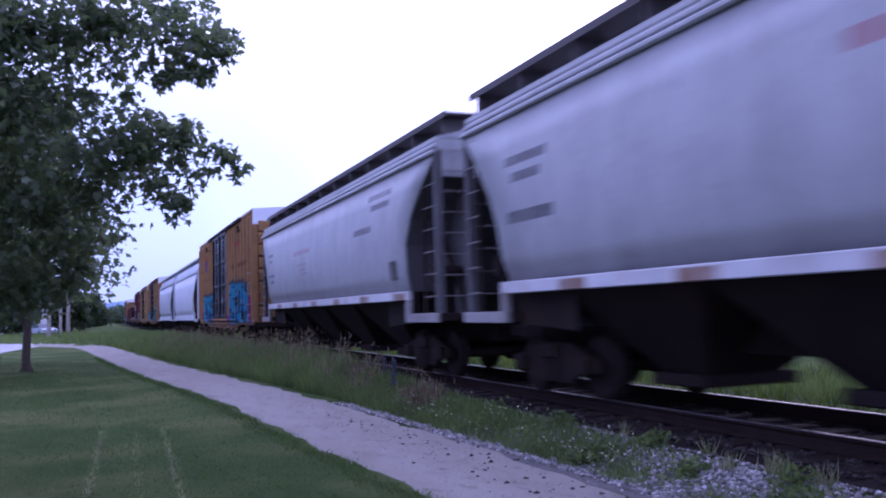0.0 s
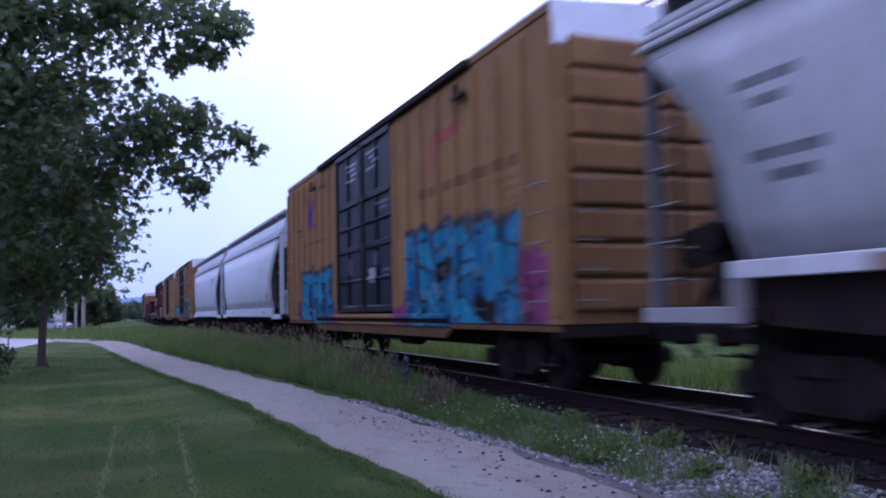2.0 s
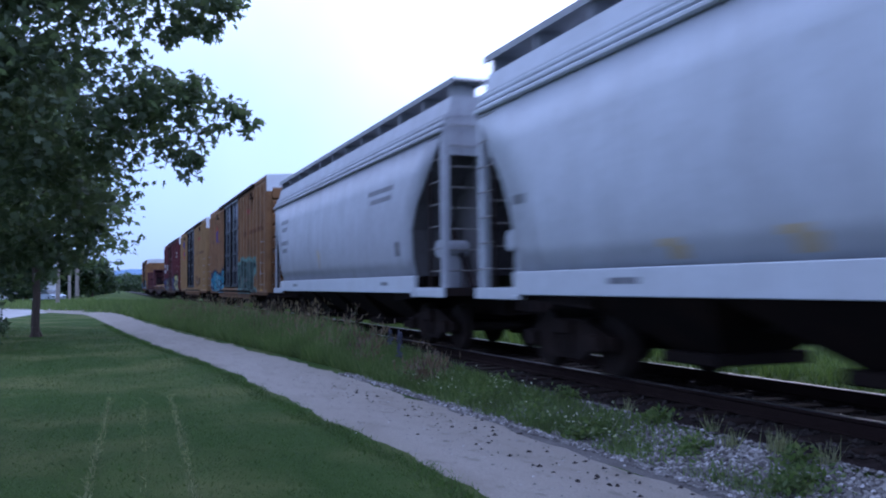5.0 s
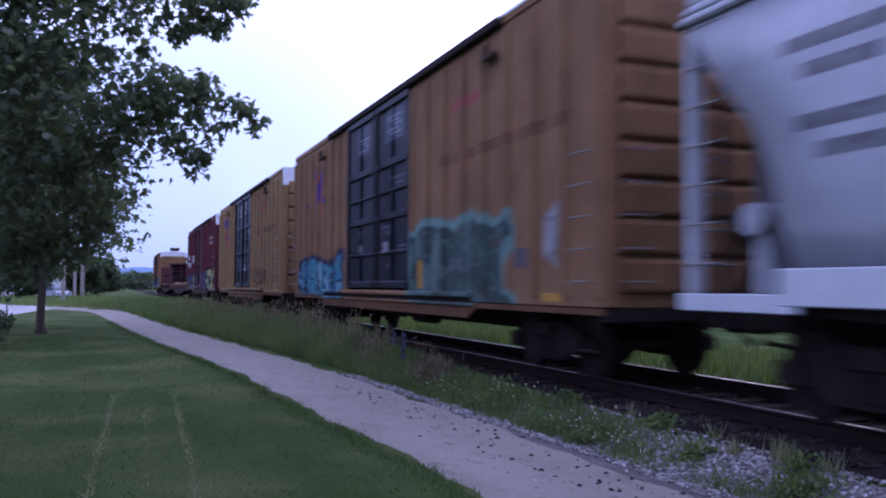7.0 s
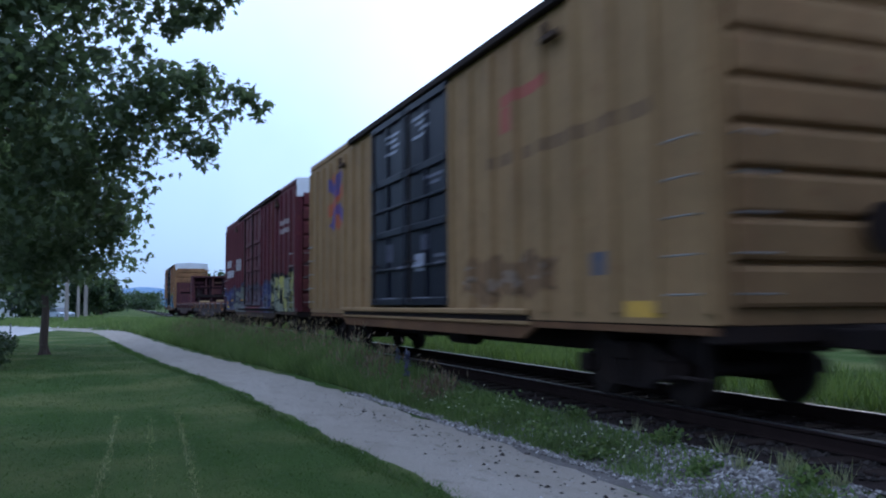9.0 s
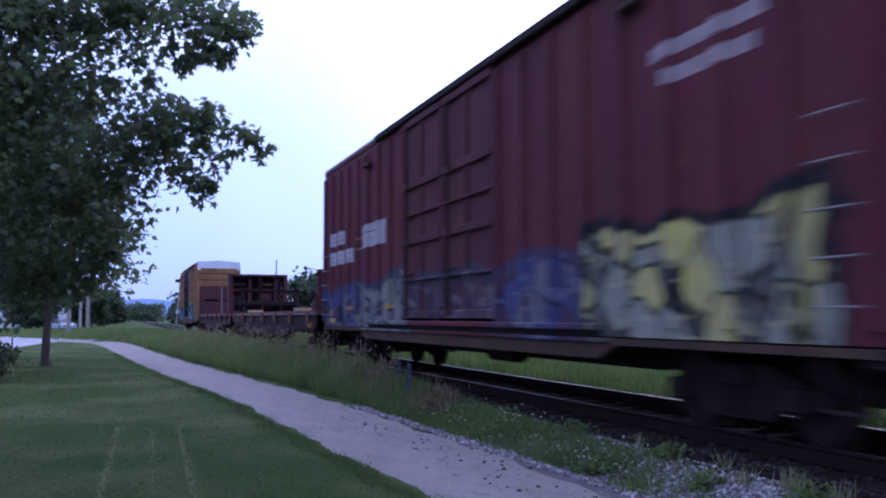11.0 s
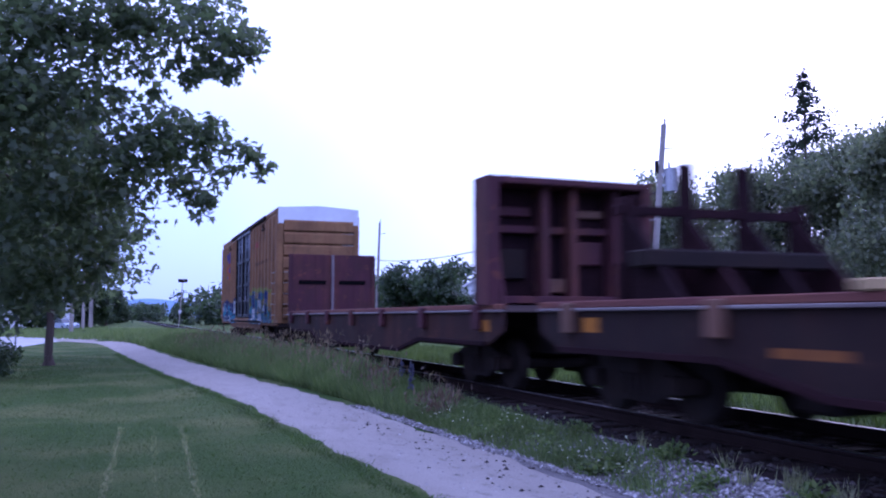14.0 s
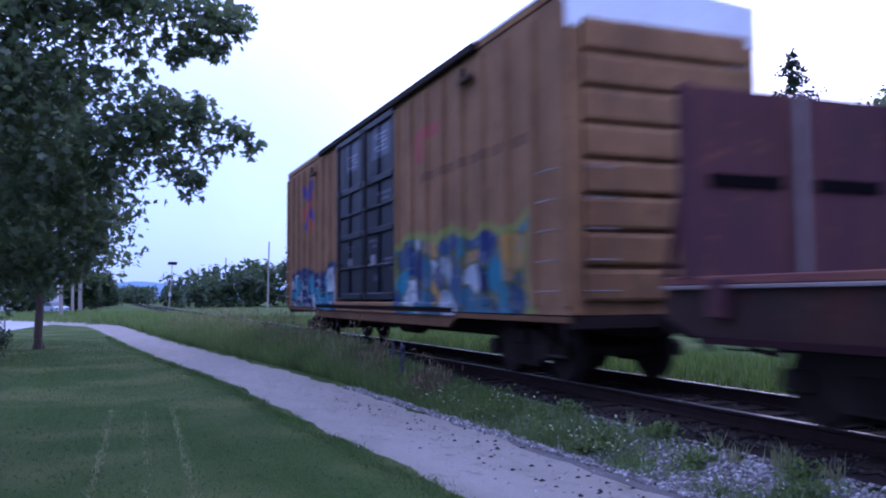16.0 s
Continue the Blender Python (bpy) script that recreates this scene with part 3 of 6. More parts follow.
def hopper(label, paint, sill_paint, length, sill=(1.45, 1.62), eave=4.0, platform=(1.03, 1.19), bays=4, rise=0.0, walk_mat=None, cylinder=None, end_paint=None):
    """A covered hopper: bulging sides that stop short of open ends, ribbed eaves, roof walk, sloping bays beneath."""
    car = tagged(new("covered_hopper"), label, "hopper car", "freight train")
    zb, zt = sill[1], eave
    edge_paint = DUSTY if end_paint else sill_paint
    # half section of the body: widest about a third of the way up
    prof = [(1.47, zb), (1.565, zb + 0.35), (1.61, zb + 0.88), (1.605, zb + 1.35), (1.56, zb + 1.9), (1.50, zt)]
    cut = [1.55, 1.50, 1.42, 1.15, 0.62, 0.12]
    bm = bmesh.new()
    for s in (-1, 1):
        rows = []
        for (x, z), c in zip(prof, cut):
            ys = [c + (length - 2 * c) * i / 16 for i in range(17)]
            rows.append([bm.verts.new((s * x, y, z)) for y in ys])
        for a, b in zip(rows, rows[1:]):
            for i in range(16):
                bm.faces.new((a[i], a[i + 1], b[i + 1], b[i]))
    ob = part("side_sheet", bm, paint, car, smooth=True)
    m = ob.modifiers.new("thick", "SOLIDIFY")
    m.thickness, m.offset = 0.03, 0
    # sloping end sheets from the eave down and in
    for y0, d in ((0.0, 1), (length, -1)):
        bm = bmesh.new()
        rows = []
        for (x, z), c in zip(prof, cut):
            rows.append([bm.verts.new((k * (x - 0.02), y0 + d * (c + 0.03), z)) for k in (-1, 1)])
        for a, b in zip(rows, rows[1:]):
            bm.faces.new((a[0], a[1], b[1], b[0]))
        low = [bm.verts.new((k * 1.2, y0 + d * 3.0, 0.98)) for k in (-1, 1)]
        bm.faces.new((rows[0][0], rows[0][1], low[1], low[0]))
        part("end_slope", bm, SOOT_AND_SHADE, car)
        # dark plates added across the open end, standing in for its shade
        for s in (-1, 1):
            bm = bmesh.new()
            pts = [(1.62, platform[1] + 0.01)] + [(c + 0.08, z) for (x, z), c in zip(prof, cut)][:-1] + [(0.3, eave - 0.3), (0.22, eave - 0.3), (0.22, platform[1] + 0.01)]
            slab(bm, [Vector((s * 0.72, y0 + d * a, b)) for a, b in pts], (s * 0.02, 0, 0))
            part("end_shade_plate", bm, SOOT_AND_SHADE, car)
        for s in (-1, 1):
            bm = bmesh.new()
            slab(bm, [Vector((s * 1.38, y0 + d * 1.45, platform[0])), Vector((s * 1.38, y0 + d * 3.2, platform[0] - 0.1)), Vector((s * 1.38, y0 + d * 3.2, zb)), Vector((s * 1.38, y0 + d * 1.45, zb))], (-s * 0.02, 0, 0))
            part("bolster_web", bm, STEEL, car)
        # light upper end panel between the posts
        bm = bmesh.new()
        box(bm, -1.46, 1.46, min(y0 + d * 0.08, y0 + d * 0.14), max(y0 + d * 0.08, y0 + d * 0.14), eave - 0.38, eave + 0.32)
        part("end_panel", bm, paint, car)
        for s in (-1, 1):
            bm = bmesh.new()
            box(bm, s * 1.44 - 0.07, s * 1.44 + 0.07, min(y0 + d * 0.06, y0 + d * 0.20), max(y0 + d * 0.06, y0 + d * 0.20), platform[1], eave + 0.1, 0.015)
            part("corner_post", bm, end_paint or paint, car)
            # inner braces
            bm = bmesh.new()
            rod(bm, (s * 0.9, y0 + d * 0.15, platform[1]), (s * 0.9, y0 + d * 1.3, zb + 1.1), 0.05, seg=8)
            part("end_brace", bm, STEEL, car)
            # ladder on the side and the end
            for i in range(7):
                z = platform[1] + 0.3 + i * 0.40
                bm = bmesh.new()
                rod(bm, (s * 1.52, y0 + d * 0.13, z), (s * 1.52, y0 + d * 0.66, z), 0.012, seg=6)
                part("side_rung", bm, RUNG, car)
            bm = bmesh.new()
            rod(bm, (s * 1.52, y0 + d * 0.66, platform[1]), (s * 1.52, y0 + d * 0.66, zb + 1.9), 0.03, seg=6)
            part("ladder_stile", bm, STEEL, car)
        for i in range(8):
            z = platform[1] + 0.3 + i * 0.37
            bm = bmesh.new()
            rod(bm, (-1.4, y0 + d * 0.02, z), (-0.85, y0 + d * 0.02, z), 0.012, seg=6)
            part("end_rung", bm, RUNG, car)
        bm = bmesh.new()
        box(bm, -1.5, 1.5, min(y0, y0 + d * 1.7), max(y0, y0 + d * 1.7), platform[0] + 0.02, platform[1], 0.01)
        part("end_platform", bm, STEEL, car)
        for s in (-1, 1):
            bm = bmesh.new()
            box(bm, s * 1.53 - 0.03, s * 1.53 + 0.03, min(y0, y0 + d * 1.6), max(y0, y0 + d * 1.6), platform[0], platform[1] + 0.004, 0.01)
            part("platform_edge", bm, edge_paint, car)
        bm = bmesh.new()
        rod(bm, (-1.32, y0 + d * 0.80, platform[1] + 0.72), (-0.76, y0 + d * 0.80, platform[1] + 0.72), 0.16, seg=14)
        box(bm, -1.2, -0.9, min(y0 + d * 0.7, y0 + d * 0.9), max(y0 + d * 0.7, y0 + d * 0.9), platform[1], platform[1] + 0.6, 0.01)
        part("brake_cylinder", bm, cylinder or STEEL, car)
    # side sills
    for s in (-1, 1):
        bm = bmesh.new()
        box(bm, s * 1.54 - 0.05, s * 1.54 + 0.05, 1.42, length - 1.42, sill[0], sill[1], 0.012)
        part("side_sill", bm, sill_paint, car, "rust-streaked side sill")
        for y in (1.5, length - 1.5):
            bm = bmesh.new()
            box(bm, s * 1.54 - 0.045, s * 1.54 + 0.045, y - 0.10, y + 0.10, platform[0], sill[0], 0.01)
            part("sill_drop", bm, edge_paint, car)
    # ribbed eaves: three longitudinal beads stepping in
    for s in (-1, 1):
        for i in range(3):
            bm = bmesh.new()
            x = s * (1.53 - 0.055 * i)
            box(bm, x - 0.05, x + 0.05, 0.06, length - 0.06, eave + 0.004 + i * 0.115, eave + 0.085 + i * 0.115, 0.022)
            part("eave_bead", bm, paint, car)
        bm = bmesh.new()
        box(bm, s * 1.41 - 0.05, s * 1.41 + 0.05, 0.07, length - 0.07, eave - 0.02, eave + 0.34)
        part("eave_plate", bm, paint, car)
    # curved roof
    bm = bmesh.new()
    knee = 1.32 if rise else 1.0
    sec = [(-1.38, eave + 0.30), (-1.38, eave + 0.345), (-knee, eave + 0.45 + rise), (-0.5, eave + 0.51 + rise), (0, eave + 0.53 + rise), (0.5, eave + 0.51 + rise), (knee, eave + 0.45 + rise), (1.38, eave + 0.345), (1.38, eave + 0.30)]
    sweep(bm, sec, (0.08, length - 0.08))
    part("roof", bm, paint, car)
    for i in range(7):
        y = 1.4 + i * (length - 2.8) / 6
        bm = bmesh.new()
        box(bm, -0.32, 0.32, y - 0.9, y + 0.9, eave + 0.50 + rise, eave + 0.62 + rise, 0.03)
        part("roof_hatch", bm, paint, car)
    # roof walk on brackets
    for s in (-1, 1):
        bm = bmesh.new()
        box(bm, s * 1.05 - 0.26, s * 1.05 + 0.26, -0.05, length + 0.05, eave + 0.72 + rise, eave + 0.76 + rise)
        walkway = part("roof_walk", bm, walk_mat or GRATE, car, "steel grating walkway")
        for k in (-0.274, 0.274):
            bm = bmesh.new()
            box(bm, s * 1.05 + k - 0.012, s * 1.05 + k + 0.012, -0.05, length + 0.05, eave + 0.67 + rise, eave + 0.775 + rise)
            part("edge_strip", bm, walk_mat or GRATE, walkway)
        for i in range(12):
            y = 0.2 + i * (length - 0.4) / 11
            bm = bmesh.new()
            box(bm, s * 1.05 - 0.24, s * 1.05 + 0.24, y - 0.025, y + 0.025, eave + 0.40, eave + 0.715 + rise)
            part("bracket", bm, walk_mat or GRATE, walkway)
    for y in (-0.05, length + 0.05):
        block("cross_walk", (-0.78, 0.78, y - 0.25 if y > 1 else y, y if y > 1 else y + 0.25, eave + 0.722 + rise, eave + 0.758 + rise), walk_mat or GRATE, car)
    # hopper bays beneath
    span = (length - 5.6) / bays
    for i in range(bays):
        y = 2.8 + span * (i + 0.5)
        bm = bmesh.new()
        w = span / 2 - 0.02
        top_ring = [(-1.45, y - w), (1.45, y - w), (1.45, y + w), (-1.45, y + w)]
        low_ring = [(-0.55, y - 0.42), (0.55, y - 0.42), (0.55, y + 0.42), (-0.55, y + 0.42)]
        a = [bm.verts.new((p, q, sill[0] + 0.02)) for p, q in top_ring]
        b = [bm.verts.new((p, q, 0.42)) for p, q in low_ring]
        for k in range(4):
            bm.faces.new((a[k], a[(k + 1) % 4], b[(k + 1) % 4], b[k]))
        bm.faces.new(a)
        bm.faces.new(b[::-1])
        bay = part("discharge_bay", bm, STEEL, car)
        bm = bmesh.new()
        box(bm, -0.7, 0.7, y - 0.5, y + 0.5, 0.27, 0.415, 0.02)
        part("outlet_gate", bm, STEEL, bay)
    block("centre_sill", (-0.28, 0.28, 0.2, length - 0.2, 0.66, 1.0), STEEL, car)
    couplers(car, length)
    truck(car, 1.95)
    truck(car, length - 1.95)
    return car


def flatcar(label, paint, length, bulk, web, trucks, deck_z=1.37, blocks=(), pocket=None):
    """A bulkhead flat car with deep fish-bellied sills, stake pockets and bulkheads built by bulk(car, length)."""
    car = tagged(new("bulkhead_flatcar"), label, "flat car", "freight train")
    for s in (-1, 1):
        bm = bmesh.new()
        pts = [(0, 1.0), (0, deck_z - 0.08), (length, deck_z - 0.08), (length, 1.0), (length - 0.6, 0.76), (length - 3.8, 0.76), (length - 5.2, 0.5), (5.2, 0.5), (3.8, 0.76), (0.6, 0.76)]
        slab(bm, [Vector((s * 1.46 - 0.02, a, b)) for a, b in pts], (0.04, 0, 0))
        sill_ob = part("side_sill", bm, web, car, "dark sill web")
        bm = bmesh.new()
        box(bm, s * 1.49 - 0.05, s * 1.49 + 0.05, 0, length, deck_z - 0.075, deck_z - 0.035, 0.008)
        part("top_flange", bm, RUBBED, sill_ob, "flange edge rubbed to bare steel")
        bm = bmesh.new()
        box(bm, s * 1.47 - 0.04, s * 1.47 + 0.04, 0, length, deck_z - 0.034, deck_z + 0.055, 0.012)
        part("deck_edge", bm, RUSTED, sill_ob, "flaking rusty deck edge")
        bm = bmesh.new()
        low = [(0.6, 0.76), (3.8, 0.76), (5.2, 0.5), (length - 5.2, 0.5), (length - 3.8, 0.76), (length - 0.6, 0.76)]
        slab(bm, [Vector((s * 1.49 - 0.06, a, b)) for a, b in low] + [Vector((s * 1.49 - 0.06, a, b + 0.07)) for a, b in low[::-1]], (0.12, 0, 0))
        part("bottom_flange", bm, WEB, sill_ob)
        n = 7
        for i in range(n):
            y = 0.9 + i * (length - 1.8) / (n - 1)
            bm = bmesh.new()
            box(bm, s * 1.545 - 0.055, s * 1.545 + 0.055, y - 0.11, y + 0.11, deck_z - 0.36, deck_z + 0.03, 0.015)
            part("stake_pocket", bm, pocket or paint, sill_ob)
    n = 40
    for i in range(n):
        y0, y1 = length * i / n + 0.006, length * (i + 1) / n - 0.006
        bm = bmesh.new()
        lift = 0.012 * math.sin(i * 2.4) + 0.012 * math.sin(i * 5.1 + length)
        box(bm, -1.425, 1.425, y0, y1, deck_z - 0.07, deck_z + 0.04 + lift)
        part("deck_plank", bm, PLANK, car)
    bm = bmesh.new()
    box(bm, -0.35, 0.35, 0.3, length - 0.3, 0.62, deck_z - 0.075)
    part("centre_sill", bm, STEEL, car)
    for i in range(9):
        y = 1.2 + i * (length - 2.4) / 8
        for x in (-1.43, 0.355):
            bm = bmesh.new()
            box(bm, x, x + 1.075, y - 0.08, y + 0.08, deck_z - 0.32, deck_z - 0.075)
            part("cross_bearer", bm, STEEL, car)
    bulk(car, length, deck_z)
    for y in blocks:
        bm = bmesh.new()
        box(bm, -1.55, -0.9, y - 0.16, y + 0.16, deck_z + 0.057, deck_z + 0.16, 0.015)
        part("timber_block", bm, TIMBER, car, "raw yellow timber block")
    for y in (trucks[0] + 10.9, trucks[1] - 3.0):
        block("brake_gear", (-1.15, -0.5, y - 0.25, y + 0.3, 0.34, 0.75), STEEL, car, "dark hanging brake gear", 0.04)
    couplers(car, length)
    for y in trucks:
        truck(car, y)
    return car


def tall_bulkhead(car, y, d, z0, z1, paint, open_side):
    """A bulkhead: plate on one face, deep posts and rails on the other. d: the way in to the deck."""
    bm = bmesh.new()
    y0, y1 = sorted((y, y + d * 0.06))
    box(bm, -1.56, 1.56, y0, y1, z0, z1, 0.01)
    # on the open side a darker plate colour deepens the shade between posts
    plate = part("bulkhead", bm, WEB if open_side else paint, car)
    o = -d if open_side else d
    face = y if open_side else y + d * 0.06
    for x in (-1.46, -0.42, 0.12, 0.95, 1.46) if open_side else (0.0,):
        bm = bmesh.new()
        w = 0.10 if abs(x) > 1 else (0.07 if open_side else 0.045)
        t = 0.55 if open_side and abs(x) > 1 else (0.35 if open_side else 0.08)
        ya, yb = sorted((face, face + o * t))
        box(bm, x - w, x + w, ya, yb, z0, z1 - 0.01, 0.015)
        part("post", bm, paint if open_side else RUBBED, plate)
    if open_side:
        for z, t in ((z1 - 0.07, 0.56), (z0 + 1.28, 0.16), (z0 + 0.1, 0.45)):
            bm = bmesh.new()
            ya, yb = sorted((face, face + o * t))
            box(bm, -1.35, 1.35, ya, yb, z - 0.06, z + 0.06, 0.01)
            part("rail_beam", bm, paint, plate)
        # winch box, ladder rungs and patched plates in the bays
        for x, w, z, h, mat, what in ((-0.15, 0.34, 0.22, 0.24, x2, "pale worn plate"), (0.52, 0.30, 1.52, 0.13, x2, "pale worn plate"), (-1.0, 0.30, 0.45, 0.5, STEEL, "dark winch box"), (0.5, 0.28, 0.7, 0.4, x1, ""), (-0.95, 0.36, 1.5, 0.16, x1, "")):
            bm = bmesh.new()
            ya, yb = sorted((face, face + o * 0.12))
            box(bm, x - w, x + w, ya, yb, z0 + z, z0 + z + h, 0.02)
            part("plate", bm, mat, plate, what)
        for i in range(5):
            bm = bmesh.new()
            rod(bm, (0.98, face + o * 0.38, z0 + 0.4 + 0.33 * i), (1.44, face + o * 0.38, z0 + 0.4 + 0.33 * i), 0.013, seg=6)
            part("rung", bm, RUNG, plate)
    else:
        # slots as black bars on the plate; their dark depth is only colour
        for x in (-0.72, 0.72):
            bm = bmesh.new()
            ya, yb = sorted((face + o * 0.002, face + o * 0.03))
            box(bm, x - 0.48, x + 0.48, ya, yb, z0 + 0.97, z0 + 1.11)
            part("slot", bm, SLOT_DARK, plate, "black bar for the dark of a slot in the plate")
        ya, yb = sorted((face, face + o * 0.05))
        for x in (-1.5, 1.5):
            bm = bmesh.new()
            box(bm, x - 0.06, x + 0.06, ya, yb, z0, z1, 0.01)
            part("edge_bar", bm, paint, plate)
    # raking braces behind the plate
    for x in (-1.3, 1.3):
        bm = bmesh.new()
        q = face + (o * 0.9 if open_side else -d * 0.06)
        rod(bm, (x, y - d * 0.03, z1 - 0.3), (x, y - d * 0.55, z0), 0.05, seg=8)
        part("brace", bm, paint, plate)


def low_frame(car, y, d, z0, paint, raked=True):
    """A low end frame of posts and a beam with raking plates."""
    base = None
    for x in (-1.3, -0.45, 0.45, 1.3):
        bm = bmesh.new()
        box(bm, x - 0.08, x + 0.08, y - 0.09, y + 0.09, z0, z0 + (1.3 if abs(x) > 1 else 1.75), 0.015)
        ob = part("end_post", bm, paint, car if base is None else base)
        base = base or ob
        if not raked:
            continue
        bm = bmesh.new()
        slab(bm, [Vector((x - 0.04, y, z0 + 1.15)), Vector((x - 0.04, y + d * 1.1, z0 + 0.02)), Vector((x - 0.04, y, z0 + 0.02))], (0.08, 0, 0))
        part("gusset", bm, paint, base)
    bm = bmesh.new()
    box(bm, -1.45, 1.45, y - 0.06, y + 0.06, z0 + 1.08, z0 + 1.2, 0.01)
    part("cross_beam", bm, paint, base)
    bm = bmesh.new()
    box(bm, -1.45, 1.45, y - 0.05, y + 0.05, z0 + 0.02, z0 + 0.5, 0.01)
    part("lower_plate", bm, paint, base)
    bm = bmesh.new()
    box(bm, -1.5, 1.2, y + d * 0.5 - 0.2, y + d * 0.5 + 0.2, z0 + 0.42, z0 + 0.62, 0.02)
    part("winch_beam", bm, STEEL, base)


GREY = (0.362, 0.368, 0.385)
CREAM = (0.45, 0.48, 0.53)
OCHRE = (0.255, 0.135, 0.056)
MAROON = (0.085, 0.020, 0.028)
SLOT_DARK = plain("painted_slot_dark", (0.006, 0.005, 0.006), 0.95, 0, 4, 0.3, spec=0.02)
# hopper ends: soot, with the shade of the car gaps in the colour
SOOT_AND_SHADE = plain("sooty_and_shaded_grey_paint", (0.105, 0.10, 0.108), 0.8, 0.0, 3, 0.4, (0.05, 0.045, 0.045))
DUSTY = plain("dusty_grey_paint", (0.26, 0.25, 0.255), 0.75, 0.0, 3, 0.4, (0.13, 0.10, 0.09))
NAVY = (0.0062, 0.0074, 0.0145)
OXIDE = (0.066, 0.024, 0.032)
BLUE = (0.012, 0.13, 0.25)
TEAL, DTEAL, PINK = (0.012, 0.19, 0.29), (0.010, 0.06, 0.15), (0.22, 0.05, 0.13)
WHITE, BLACK, INK = (0.75, 0.77, 0.8), (0.012, 0.012, 0.014), (0.05, 0.05, 0.06)
BROWNED = plain("rusted_ochre_sill_paint", (0.12, 0.062, 0.03), 0.85, 0, 3, 0.6, (0.06, 0.032, 0.02), spec=0.1)
SILL = plain("grimy_sill_paint", (0.045, 0.03, 0.022), 0.85, 0, 4, 0.5, (0.09, 0.05, 0.03), spec=0.1)
TIMBER = plain("raw_timber", (0.34, 0.24, 0.12), 0.85, 0, 4, 0.2, (0.25, 0.17, 0.09), (0.2, 1, 1), 0.3)
PALE_GRATE = plain("pale_steel_grating", (0.30, 0.31, 0.33), 0.6, 0.4, 8, 0.25)
RUBBED = plain("rubbed_flange_steel", (0.20, 0.17, 0.17), 0.5, 0.4, 6, 0.5, (0.07, 0.035, 0.035), (1, 0.3, 1))
RUSTED = plain("flaking_rusty_oxide", (0.105, 0.036, 0.032), 0.9, 0, 5, 0.5, (0.19, 0.075, 0.035), (1, 0.35, 1), 0.5)
PLANK = plain("weathered_deck_planks", (0.075, 0.050, 0.048), 0.95, 0, 3, 0.4, (0.13, 0.09, 0.08), (0.1, 1, 1), 0.5)


def lines(y0, y1, z0, z1, n, col, k=0.62):
    """Stencilled lines of lettering too small to read."""
    h = (z1 - z0) / n
    return [("bar", y0 + 0.13 * (i % 2), y1 - 0.22 * ((i * 7) % 3), z1 - (i + k) * h, z1 - i * h, (col,)) for i in range(n)]


def words(y0, y1, z0, z1, col, seed=1):
    """A line of lettering too small to read, as bars with gaps between the words."""
    r, out, y = random.Random(seed), [], y0
    while y < y1 - 0.1:
        w = min(r.uniform(0.35, 0.9), y1 - y)
        out.append(("bar", y, y + w, z0, z1, (col,)))
        y += w + 0.13
    return out


def emblem(y, z):
    """A crossed red and blue mark, as plain bars."""
    blue, red = (0.055, 0.05, 0.21), (0.32, 0.075, 0.04)
    out = [("slash", y, z, 1.5, -22.0, (red,)), ("slash", y, z, 1.7, 62.0, (red,)), ("slash", y, z, 1.75, -58.0, (blue,)), ("slash", y - 0.45, z - 0.35, 0.6, 35.0, (blue,)), ("slash", y + 0.45, z + 0.4, 0.6, 30.0, (blue,))]
    return out


TRAIN = []


def joins(car, s0):
    TRAIN.append((car, s0))
    car.matrix_basis = pose(TRACK_X, s0, RAIL_Z)


RUSTY = (0.17, 0.075, 0.03)
# two grey hoppers at the head
g_sill = car_paint("hopper_sill_paint", (0.55, 0.55, 0.58), [("bar", 1.6 + i * 2.35, 2.25 + i * 2.35, 1.0, 1.6, (RUSTY,)) for i in range(7)], 0.5, rough=0.42, spec=0.3)
g1 = car_paint("grey_hopper_paint", GREY, words(6.0, 9.4, 3.15, 3.36, (0.27, 0.13, 0.15), 3) + lines(6.4, 8.6, 2.3, 2.9, 4, (0.27, 0.17, 0.19)) + lines(14.2, 15.4, 2.9, 3.4, 2, INK) + lines(14.0, 15.3, 2.3, 2.6, 1, INK), 0.42, rough=0.42, spec=0.3, rust_col=(0.17, 0.15, 0.155), grime=(0.17, 0.155, 0.155))
joins(hopper("silver-grey covered hopper with rust-patched sill and dark bays", g1, g_sill, 17.1, end_paint=SOOT_AND_SHADE), -4.65)
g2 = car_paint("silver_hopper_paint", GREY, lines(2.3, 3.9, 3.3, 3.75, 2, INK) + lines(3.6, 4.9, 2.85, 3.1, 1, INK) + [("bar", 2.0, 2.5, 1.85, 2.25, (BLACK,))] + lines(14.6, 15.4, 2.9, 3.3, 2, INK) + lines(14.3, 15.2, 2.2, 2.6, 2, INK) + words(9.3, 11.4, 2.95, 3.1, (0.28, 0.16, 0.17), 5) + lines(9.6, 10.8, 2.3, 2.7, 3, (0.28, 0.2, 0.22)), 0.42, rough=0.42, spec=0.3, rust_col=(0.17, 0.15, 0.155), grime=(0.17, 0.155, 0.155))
joins(hopper("silver-grey covered hopper with black stencilled markings", g2, g_sill, 17.0, end_paint=SOOT_AND_SHADE), 13.58)
